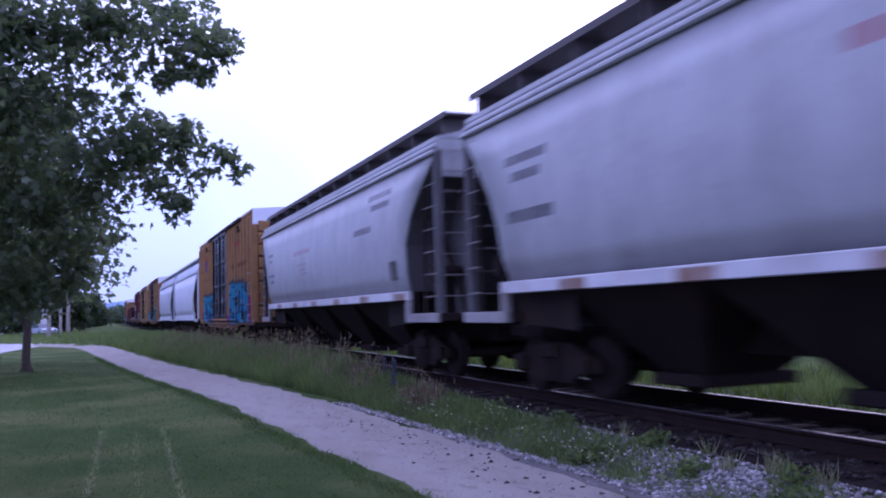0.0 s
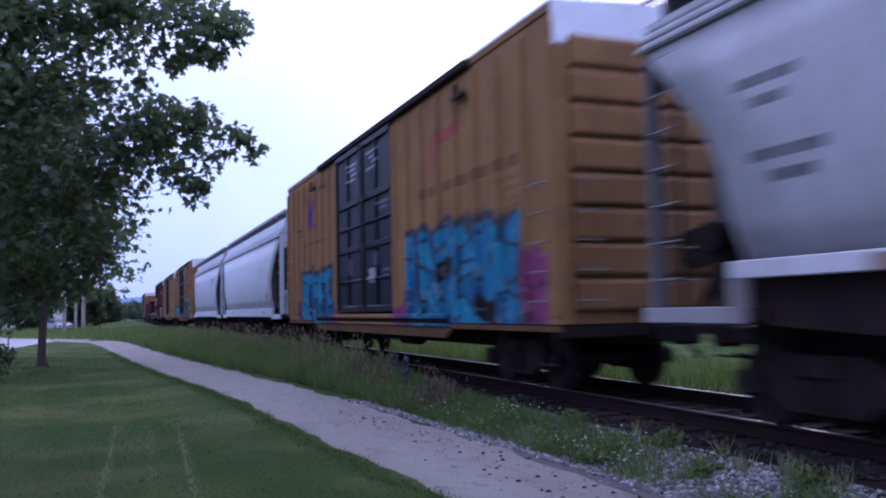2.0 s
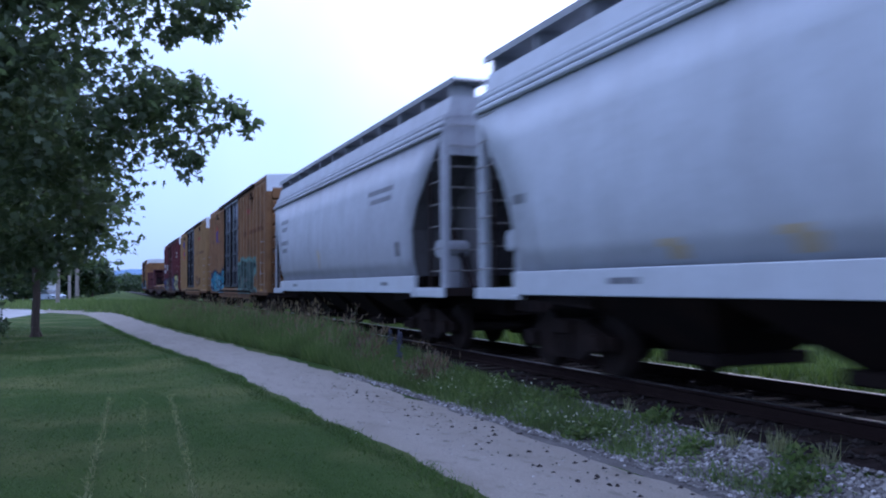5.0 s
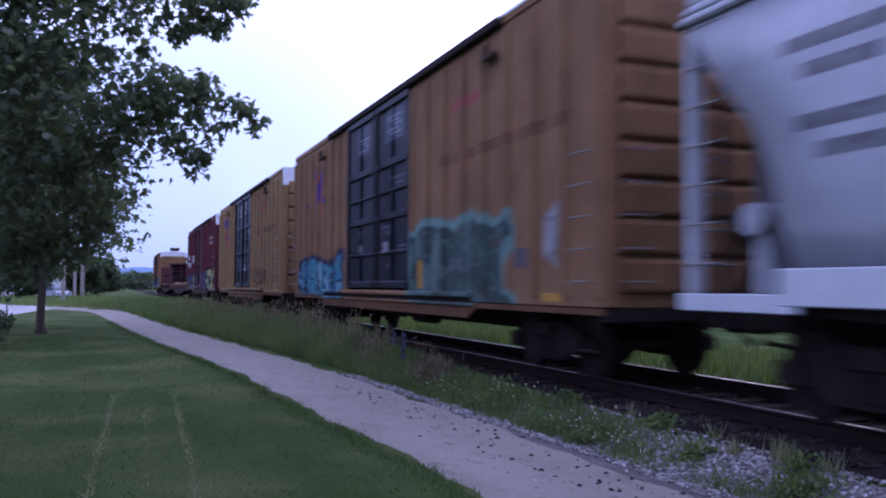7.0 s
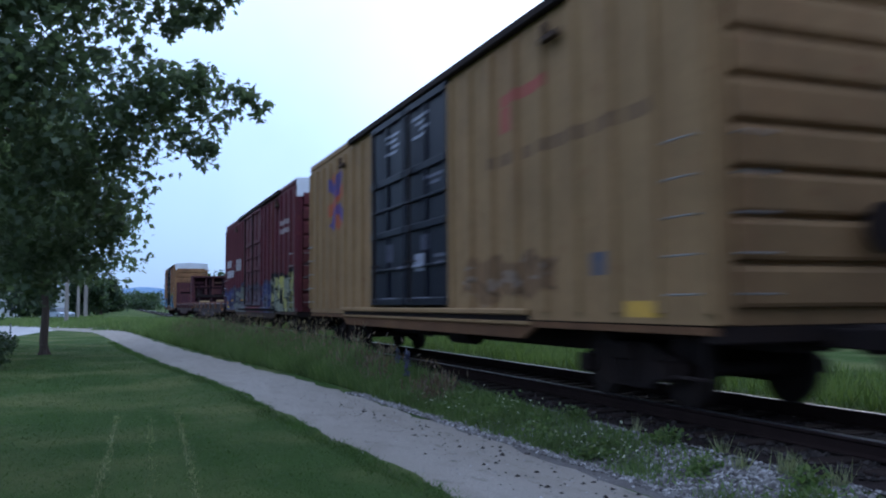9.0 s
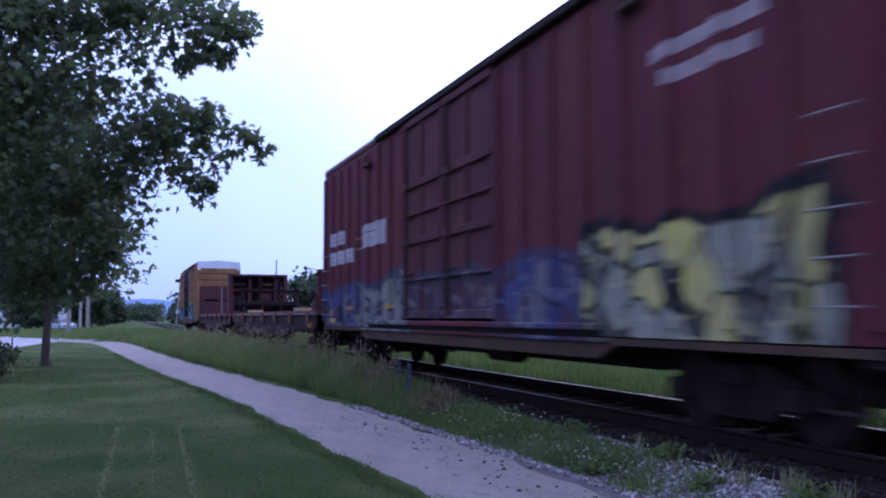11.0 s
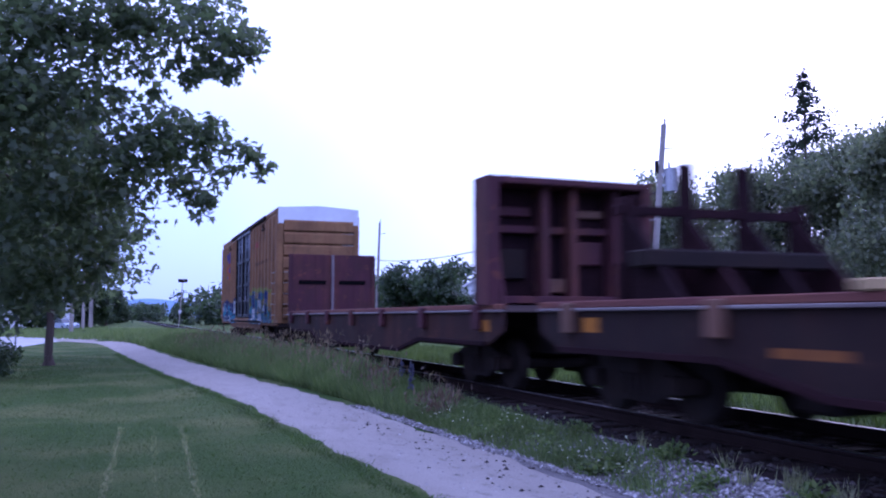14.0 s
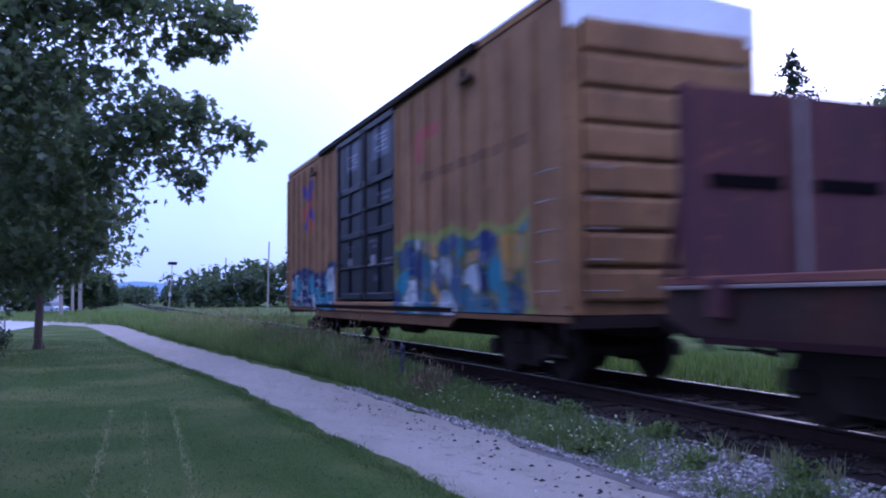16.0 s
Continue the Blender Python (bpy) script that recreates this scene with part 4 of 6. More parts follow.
# ochre boxcar, teal and pink spray paint
o_end = car_paint("ochre_end_paint", OCHRE, (), 0.6)
d1 = car_paint("navy_door_paint", NAVY, lines(9.8, 10.75, 4.35, 4.85, 4, (0.30, 0.31, 0.36)) + lines(8.0, 8.95, 4.4, 4.9, 4, (0.30, 0.31, 0.36)) + lines(7.3, 8.2, 3.4, 3.65, 2, (0.14, 0.14, 0.18)) + lines(7.2, 7.8, 1.9, 2.15, 2, (0.12, 0.12, 0.15)) + lines(9.9, 10.9, 1.3, 1.36, 1, (0.14, 0.14, 0.18)) + lines(7.9, 8.9, 1.3, 1.36, 1, (0.14, 0.14, 0.18)) + lines(9.3, 9.8, 1.75, 2.0, 2, (0.1, 0.1, 0.13)) + [("bar", 10.25, 10.7, 2.1, 2.5, ((0.09, 0.09, 0.12),)), ("bar", 8.25, 8.85, 1.85, 2.2, ((0.34, 0.35, 0.42),)), ("bar", 8.0, 8.5, 2.24, 2.55, ((0.08, 0.08, 0.11),))], 0.3, rust_col=(0.010, 0.008, 0.009), grime=(0.012, 0.010, 0.011), rough=0.40, spec=0.07)
c1 = car_paint("ochre_paint_teal_sprayed", OCHRE, [("spray", 5.7, 7.0, 0.4, 1.45, (PINK,)), ("spray", 0.3, 1.8, 0.4, 2.0, (PINK,)), ("spray", 1.2, 6.2, 0.6, 2.65, (INK, BLUE, DTEAL, BLUE, TEAL)), ("spray", 5.2, 5.6, 1.2, 2.3, (BLACK,)), ("spray", 3.9, 4.7, 1.7, 2.1, (BLACK,)), ("spray", 2.0, 2.7, 0.9, 1.4, (BLACK,)), ("spray", 11.7, 12.8, 0.4, 1.4, (PINK,)), ("spray", 15.9, 16.9, 0.4, 1.5, (PINK,)), ("spray", 12.3, 16.3, 0.5, 2.4, (INK, TEAL, DTEAL, TEAL))]
               + emblem(14.9, 4.1) + words(1.0, 5.6, 3.3, 3.5, (0.13, 0.06, 0.03), 7) + [("bar", 3.4, 4.8, 4.2, 4.45, ((0.28, 0.06, 0.06),)), ("bar", 4.45, 4.8, 3.8, 4.2, ((0.28, 0.06, 0.06),))]
               + lines(0.9, 1.9, 2.6, 3.2, 4, (0.2, 0.1, 0.04)) + lines(15.9, 16.7, 3.5, 3.8, 2, INK) + lines(12.9, 14.0, 4.6, 4.8, 1, INK) + lines(13.3, 15.8, 3.1, 3.3, 1, (0.16, 0.09, 0.04)), 0.42)
joins(boxcar("ochre boxcar with navy double doors and teal and pink spray paint", c1, o_end, d1, door_label="navy plug door"), 32.47)
# two pale hoppers
p_sill = car_paint("pale_sill_paint", (0.46, 0.49, 0.53), lines(3.0, 3.5, 1.15, 1.3, 1, INK) + lines(12, 12.6, 1.15, 1.3, 1, INK), 0.15, rough=0.42, spec=0.3)
p1 = car_paint("pale_hopper_paint", CREAM, lines(3.0, 4.6, 2.75, 3.05, 2, (0.3, 0.32, 0.36)) + [("bar", 2.35, 2.65, 1.7, 2.0, (BLACK,)), ("slash", 1.85, 2.2, 1.25, 66.0, ((0.46, 0.34, 0.15),))]
                + [("bar", 4.2 + i * 1.75, 4.55 + i * 1.75, 1.46, 1.74 - 0.03 * i, ((0.46, 0.36, 0.19),)) for i in range(5)] + [("bar", 4.3 + i * 1.75, 4.7 + i * 1.75, 1.72 - 0.03 * i, 1.82 - 0.03 * i, ((0.46, 0.36, 0.19),)) for i in range(5)] + lines(14.6, 15.0, 2.0, 2.5, 2, INK), 0.32, rough=0.42, spec=0.3, rust_col=(0.22, 0.20, 0.20), grime=(0.20, 0.19, 0.195))
joins(hopper("pale blue-white covered hopper with black stencils and ochre smears", p1, p_sill, 16.5, (1.07, 1.40), 3.92, (1.0, 1.17), rise=0.22, walk_mat=PALE_GRATE, cylinder=p1), 52.5)
p2 = car_paint("white_hopper_paint", (0.37, 0.385, 0.43), lines(2.6, 4.4, 2.9, 3.3, 2, INK) + lines(13.4, 14.6, 2.9, 3.4, 2, INK) + lines(13.2, 14.4, 2.2, 2.7, 2, INK) + [("bar", 2.2, 2.5, 1.8, 2.1, (BLACK,)), ("spray", 9.0, 9.3, 1.7, 2.2, ((0.5, 0.4, 0.2),))], 0.42, rough=0.42, spec=0.3, rust_col=(0.17, 0.15, 0.155), grime=(0.17, 0.155, 0.155))
joins(hopper("bluish-white covered hopper with small black stencils", p2, p_sill, 16.1, (1.07, 1.40), 3.92, (1.0, 1.17), rise=0.22, walk_mat=PALE_GRATE, cylinder=p2), 70.4)
# two more ochre boxcars
d2 = car_paint("dark_door_paint", NAVY, [("bar", 7.4, 8.7, 4.3, 5.0, ((0.07, 0.08, 0.115),)), ("bar", 9.8, 10.9, 4.3, 5.0, ((0.06, 0.065, 0.095),))] + lines(7.6, 8.5, 4.4, 4.85, 5, (0.26, 0.28, 0.34)) + lines(9.9, 10.7, 4.35, 4.7, 4, (0.22, 0.23, 0.29)) + lines(7.3, 8.2, 3.3, 3.55, 2, (0.09, 0.09, 0.12)) + lines(7.2, 7.8, 1.8, 2.1, 3, (0.1, 0.1, 0.13)) + lines(8.2, 8.9, 2.3, 2.55, 2, (0.1, 0.09, 0.12)) + lines(10.2, 10.9, 2.3, 2.5, 2, (0.08, 0.08, 0.1)) + [("bar", 8.45, 8.8, 1.95, 2.2, ((0.3, 0.29, 0.33),)), ("bar", 10.35, 10.6, 2.0, 2.2, ((0.2, 0.2, 0.23),)), ("bar", 8.2, 8.6, 1.6, 1.75, ((0.07, 0.06, 0.09),))] + lines(7.9, 8.9, 1.3, 1.36, 1, (0.1, 0.1, 0.13)), 0.3, rust_col=(0.010, 0.008, 0.009), grime=(0.012, 0.010, 0.011), rough=0.40, spec=0.07)
f1 = car_paint("ochre_paint_grey_sprayed", (0.215, 0.122, 0.062), [("spray", 2.6, 7.0, 0.5, 2.3, ((0.12, 0.22, 0.20), (0.035, 0.06, 0.06), (0.09, 0.14, 0.13), (0.04, 0.055, 0.05))), ("bar", 6.35, 6.65, 1.2, 1.75, ((0.34, 0.17, 0.02),)),
               ("spray", 12.2, 17.3, 0.5, 2.0, ((0.03, 0.035, 0.07), (0.04, 0.19, 0.27), (0.03, 0.12, 0.20), (0.16, 0.30, 0.36), (0.05, 0.20, 0.27)))] + emblem(14.9, 4.0)
               + words(0.8, 5.4, 3.35, 3.55, (0.12, 0.055, 0.03), 8) + [("bar", 3.6, 4.9, 4.25, 4.45, ((0.26, 0.06, 0.06),)), ("bar", 1.95, 2.45, 1.5, 1.8, ((0.06, 0.07, 0.10),)), ("spray", 0.95, 1.6, 1.5, 2.3, ((0.30, 0.30, 0.33),)), ("bar", 1.04, 1.58, 1.03, 1.16, ((0.45, 0.24, 0.04),))]
               + lines(15.9, 16.7, 3.4, 3.7, 2, INK), 0.6)
o_end2 = car_paint("ochre_end_paint_rusty", (0.235, 0.125, 0.058), (), 0.8)
joins(boxcar("rust-streaked ochre boxcar with dark doors and teal sprayed lettering shapes", f1, o_end2, d2, door_label="dark plug door", sill_paint=BROWNED), 87.95)
g3 = car_paint("yellow_ochre_paint", (0.235, 0.148, 0.07), emblem(15.2, 4.0) + words(0.9, 5.4, 3.3, 3.5, (0.13, 0.08, 0.045), 9) + [("bar", 3.4, 4.9, 4.2, 4.4, ((0.28, 0.07, 0.06),)), ("bar", 4.5, 4.9, 3.8, 4.2, ((0.28, 0.07, 0.06),)), ("bar", 1.85, 2.35, 1.55, 1.85, ((0.06, 0.07, 0.10),)), ("bar", 0.9, 1.6, 1.05, 1.25, ((0.5, 0.3, 0.05),)), ("spray", 3.0, 6.4, 1.3, 1.9, ((0.17, 0.10, 0.05),))], 0.35)
o_end3 = car_paint("yellow_ochre_end_paint", (0.235, 0.145, 0.068), (), 0.5)
joins(boxcar("yellow-ochre boxcar with navy doors and faded stencils", g3, o_end3, d1, door_label="navy plug door", sill_paint=BROWNED), 108.5)
# maroon boxcar
MUTED = ((0.05, 0.04, 0.07), (0.05, 0.055, 0.13), (0.11, 0.11, 0.13), (0.075, 0.03, 0.04), (0.045, 0.05, 0.11))
h_graf = [("spray", 0.5, 4.4, 0.7, 2.25, (BLACK, (0.40, 0.37, 0.10), BLACK, (0.20, 0.21, 0.16))), ("spray", 4.6, 7.2, 0.7, 2.0, MUTED), ("spray", 15.3, 18.6, 0.8, 1.95, MUTED),
          ("spray", 11.2, 15.2, 0.7, 2.05, ((0.04, 0.04, 0.07), (0.13, 0.14, 0.11), (0.17, 0.175, 0.16), (0.10, 0.095, 0.12), (0.14, 0.145, 0.13)))]
h_block = []
for j, (zz, cnt) in enumerate(((3.12, 2), (2.60, 3))):
    for i in range(cnt):
        yy = 17.40 - i * 0.86
        h_block += [("bar", yy, yy + 0.76, zz, zz + 0.37, ((0.42, 0.42, 0.44),)), ("bar", yy + 0.08, yy + 0.66, zz + 0.10, zz + 0.13, (MAROON,)), ("bar", yy + 0.08, yy + 0.6, zz + 0.22, zz + 0.25, (MAROON,))]
h1 = car_paint("maroon_paint_sprayed", MAROON, h_graf + h_block + [("bar", 12.95, 14.85, 2.86, 3.42, ((0.36, 0.355, 0.36),)), ("bar", 13.5, 14.7, 3.2, 3.24, (MAROON,)), ("bar", 14.9, 15.5, 3.12, 3.15, ((0.4, 0.4, 0.4),)), ("bar", 14.9, 15.5, 2.86, 2.89, ((0.4, 0.4, 0.4),)),
               ("bar", 17.55, 18.05, 1.05, 1.2, ((0.5, 0.36, 0.03),)), ("bar", 17.7, 18.0, 1.25, 1.42, ((0.4, 0.18, 0.03),)), ("bar", 12.4, 12.95, 1.4, 1.5, ((0.42, 0.2, 0.03),)), ("bar", 15.7, 16.2, 1.4, 1.5, ((0.4, 0.2, 0.03),))] + lines(1.2, 3.0, 3.6, 4.2, 2, (0.3, 0.26, 0.26)), 0.45)
h_end = car_paint("maroon_end_paint", MAROON, (), 0.6)
h_door = car_paint("maroon_door_paint", (0.072, 0.018, 0.026), [("spray", 6.9, 11.8, 0.5, 1.95, ((0.04, 0.035, 0.05), (0.07, 0.05, 0.07), (0.12, 0.10, 0.12), (0.06, 0.025, 0.035)))], 0.5)
joins(boxcar("maroon boxcar with white stencil blocks and blue-grey spray paint", h1, h_end, h_door, length=18.75, door=(7.1, 11.6), door_label="maroon plug door", sill_paint=SILL), 128.98)
# bulkhead flat cars
x1 = car_paint("oxide_red_paint", OXIDE, (), 0.8)
x2 = car_paint("faded_brown_paint", (0.15, 0.085, 0.062), (), 0.6)
WEB = plain("dark_oxide_steel", (0.013, 0.007, 0.009), 0.9, 0, 3, 0.6, (0.034, 0.014, 0.016), (1, 0.4, 1), spec=0.05)


def low_ends(car, length, z):
    low_frame(car, 0.35, 1, z, x1)
    low_frame(car, 17.35, -1, z, WEB)


def tall_ends(car, length, z):
    tall_bulkhead(car, 0.90, 1, z + 0.03, 3.52, x1, True)
    tall_bulkhead(car, length - 0.35, -1, z + 0.03, 3.43, x1, False)


ORANGE = (0.42, 0.16, 0.02)
w1 = car_paint("dark_oxide_sill_paint", (0.018, 0.009, 0.010), [("bar", 17.75, 18.15, 1.02, 1.22, (ORANGE,)), ("bar", 13.9, 14.8, 0.84, 0.95, ((0.22, 0.08, 0.02),)), ("bar", 0.6, 1.3, 0.9, 1.1, (ORANGE,)), ("bar", 8.2, 8.9, 0.78, 0.88, ((0.2, 0.09, 0.03),)), ("spray", 10.2, 12.4, 0.62, 0.85, ((0.10, 0.07, 0.085),)), ("spray", 5.2, 6.8, 0.8, 0.95, ((0.09, 0.06, 0.07),))], 0.7, rust_col=(0.06, 0.024, 0.018))
w2 = car_paint("dark_brown_sill_paint", (0.027, 0.012, 0.012), [("bar", 0.5, 0.9, 0.98, 1.18, (ORANGE,))], 1.0, rust_col=(0.11, 0.042, 0.024))
joins(flatcar("oxide-red flat car with low end frames and a worn plank deck", x1, 19.3, low_ends, w1, (1.75, 17.6), blocks=(3.05, 13.65), pocket=x2), 149.05)
joins(flatcar("oxide-red bulkhead flat car with tall end walls, empty deck", x1, 17.9, tall_ends, w2, (2.0, 15.6)), 169.6)
# last ochre boxcar
l1 = car_paint("ochre_paint_mixed_sprayed", (0.215, 0.118, 0.06), [("spray", 1.2, 7.0, 0.5, 2.3, ((0.17, 0.18, 0.05), (0.02, 0.03, 0.11), (0.02, 0.15, 0.22), (0.36, 0.38, 0.42), (0.015, 0.02, 0.07), (0.03, 0.05, 0.13), (0.30, 0.17, 0.04), (0.04, 0.10, 0.15))),
               ("spray", 12.0, 17.4, 0.5, 2.0, ((0.03, 0.04, 0.10), (0.40, 0.45, 0.48), (0.05, 0.22, 0.30), (0.03, 0.04, 0.10)))] + emblem(15.2, 4.0) + [("bar", 4.6, 5.9, 4.2, 4.45, ((0.26, 0.06, 0.06),)), ("bar", 5.4, 5.9, 3.8, 4.2, ((0.26, 0.06, 0.06),))] + words(1.0, 5.6, 3.4, 3.58, (0.11, 0.06, 0.035), 10), 0.65)
joins(boxcar("weathered ochre boxcar with white, teal and navy spray paint", l1, o_end2, d2, door_label="dark plug door"), 189.42)


# ---- plants ----
MAPLE = leafy("maple_leaves", (0.074, 0.104, 0.064), (0.100, 0.132, 0.080), (0.130, 0.162, 0.102), 0.75)
FAR_LEAF = leafy("grey_green_leaves", (0.105, 0.128, 0.088), (0.145, 0.168, 0.112), (0.20, 0.215, 0.155), 0.7)
DARK_LEAF = leafy("dark_leaves", (0.034, 0.058, 0.034), (0.050, 0.078, 0.044), (0.07, 0.098, 0.056))
NEEDLE = leafy("spruce_needles", (0.026, 0.038, 0.030), (0.034, 0.050, 0.038), (0.046, 0.062, 0.046))
BLADE = leafy("rough_grass_blades", (0.058, 0.096, 0.030), (0.095, 0.142, 0.046), (0.155, 0.190, 0.085), 0.72)
LUSH = leafy("lush_grass_blades", (0.055, 0.088, 0.024), (0.085, 0.125, 0.036), (0.13, 0.17, 0.058))
TURF = leafy("lawn_blades", (0.034, 0.066, 0.014), (0.050, 0.092, 0.022), (0.078, 0.120, 0.036), 0.62, 0.5)
STRAW = leafy("dry_grass", (0.15, 0.165, 0.09), (0.21, 0.22, 0.13), (0.29, 0.295, 0.19))
SEED = leafy("brown_seed_heads", (0.095, 0.065, 0.050), (0.15, 0.105, 0.08), (0.22, 0.17, 0.13))
PETAL = leafy("white_clover_heads", (0.42, 0.44, 0.36), (0.55, 0.56, 0.5), (0.66, 0.66, 0.62))
LUPIN = leafy("violet_blue_petals", (0.07, 0.07, 0.16), (0.10, 0.10, 0.20), (0.16, 0.15, 0.26))
BARK = plain("grey_brown_bark", (0.075, 0.055, 0.045), 0.95, 0, 5, 0.5, (0.04, 0.03, 0.026), (1, 1, 0.2), 0.9)
PALE_BARK = plain("pale_smooth_bark", (0.24, 0.22, 0.20), 0.9, 0, 4, 0.4, (0.12, 0.10, 0.09), (1, 1, 0.3), 0.5)
POLE_WOOD = plain("weathered_pole_wood", (0.27, 0.245, 0.225), 0.9, 0, 4, 0.3, (0.17, 0.15, 0.135), (1, 1, 0.08), 0.5)
STONE = Net("crushed_stone", 0.9, 0, 0.2)
STONE = STONE.done(STONE.ramp(STONE.island(), [(0.0, (0.06, 0.054, 0.052)), (0.4, (0.12, 0.112, 0.108)), (0.8, (0.20, 0.19, 0.187)), (1.0, (0.36, 0.35, 0.355))]))

# near-black: under-train shade painted on the ballast; also colours the path clods
DARK_STONE = Net("shaded_stone_and_clods", 0.9, 0, 0.2)
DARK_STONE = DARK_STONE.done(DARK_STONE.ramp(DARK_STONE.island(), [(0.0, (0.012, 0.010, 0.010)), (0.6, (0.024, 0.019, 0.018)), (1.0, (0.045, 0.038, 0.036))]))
MAPLE_LEAF = np.array([(0, 0.0), (0.17, -0.04), (0.44, 0.02), (0.30, 0.20), (0.60, 0.52), (0.22, 0.46), (0.20, 0.64), (0.0, 1.0), (-0.20, 0.64), (-0.22, 0.46), (-0.60, 0.52), (-0.30, 0.20), (-0.44, 0.02), (-0.17, -0.04)])
PLAIN_LEAF = np.array([(0, 0), (0.34, 0.42), (0, 1.0), (-0.34, 0.42)])


def leaves(gen, centres, shape, size, droop=0.5):
    """Corners of one leaf per centre, turned at random, hanging by droop."""
    n, k = len(centres), len(shape)
    yaw = gen.uniform(0, 2 * np.pi, n)
    tilt = gen.normal(-droop, 0.55, n)
    roll = gen.normal(0, 0.6, n)
    s = size * gen.uniform(0.65, 1.25, n)
    fwd = np.stack([np.cos(yaw) * np.cos(tilt), np.sin(yaw) * np.cos(tilt), np.sin(tilt)], -1)
    flat = np.stack([-np.sin(yaw), np.cos(yaw), np.zeros(n)], -1)
    up = np.cross(flat, fwd)
    side = flat * np.cos(roll)[:, None] + up * np.sin(roll)[:, None]
    nor = np.cross(side, fwd)
    u, v = shape[:, 0], shape[:, 1]
    fold = np.abs(u) * 0.35
    P = centres[:, None, :] + s[:, None, None] * (side[:, None, :] * u[None, :, None] + fwd[:, None, :] * v[None, :, None] + nor[:, None, :] * fold[None, :, None])
    return P


def puff(gen, clumps, n):
    """Points spread in twiggy sprays through a list of clumps (x, y, z, r)."""
    c = np.asarray(clumps, float)
    w = c[:, 3] ** 2.2
    sprays = max(12, n // 14)
    pick = gen.choice(len(c), sprays, p=w / w.sum())
    d = gen.normal(size=(sprays, 3))
    d /= np.linalg.norm(d, axis=1)[:, None]
    mid = c[pick, :3] + d * (c[pick, 3] * gen.uniform(0.25, 1.0, sprays) ** 0.5)[:, None]
    who = gen.integers(0, sprays, n)
    return mid[who], np.clip(c[pick, 3] / 0.45, 0.3, 1.0)[who]


def limb(bm, a, b, r0, r1, gen, bend=0.12, steps=5):
    a, b = Vector(a), Vector(b)
    last, lr = a, r0
    for i in range(1, steps + 1):
        f = i / steps
        p = a.lerp(b, f) + Vector((gen.uniform(-1, 1), gen.uniform(-1, 1), gen.uniform(-0.5, 1))) * bend * (b - a).length * (0.5 if i < steps else 0.0)
        r = r0 + (r1 - r0) * f
        rod(bm, last, p, lr, r, 7)
        last, lr = p, r


def broadleaf(name, label, base, trunk_top, clumps, n, shape, size, leaf_mat, seed, r0=0.2, spray=0.22, limbs=10, group="", bark=None):
    """A tapered trunk, limbs into the crown's clumps, and leaves in sprays."""
    gen = np.random.default_rng(seed)
    tree = tagged(new(name), label, "tree", group)
    bm = bmesh.new()
    limb(bm, (base[0], base[1], base[2] - 0.2), trunk_top, r0, r0 * 0.62, gen, 0.03, 6)
    for k in range(4):
        a = k * 1.6 + 0.4
        rod(bm, (base[0] + math.cos(a) * r0 * 1.3, base[1] + math.sin(a) * r0 * 1.3, base[2] - 0.1), (base[0], base[1], base[2] + r0 * 2.5), r0 * 0.5, r0 * 0.5, 6)
    part("trunk", bm, bark or BARK, tree)
    order = sorted(clumps, key=lambda c: -c[3])[:limbs]
    for c in order:
        bm = bmesh.new()
        end = Vector(trunk_top).lerp(Vector(c[:3]), 0.8)
        limb(bm, trunk_top, end, r0 * 0.3, r0 * 0.04, gen, 0.2)
        part("limb", bm, bark or BARK, tree)
    mid, who = puff(gen, clumps, n)
    pts = mid + gen.normal(size=(n, 3)) * spray * who[:, None] * np.array([1, 1, 0.7])
    ob = many("crown", leaves(gen, pts, shape, size), len(shape), leaf_mat)
    ob.parent = tree
    return tree


def round_crown(gen, x, y, z0, z1, r, n):
    """Clumps for a broad crown, uneven in outline."""
    out = []
    for i in range(n):
        f = gen.uniform(0, 1)
        a = gen.uniform(0, 2 * math.pi)
        wide = r * (0.45 + 0.75 * math.sin(math.pi * (0.12 + 0.80 * f)))
        d = wide * gen.uniform(0.1, 0.85)
        out.append((x + d * math.cos(a), y + d * math.sin(a), z0 + (z1 - z0) * f, r * gen.uniform(0.22, 0.42)))
    return out


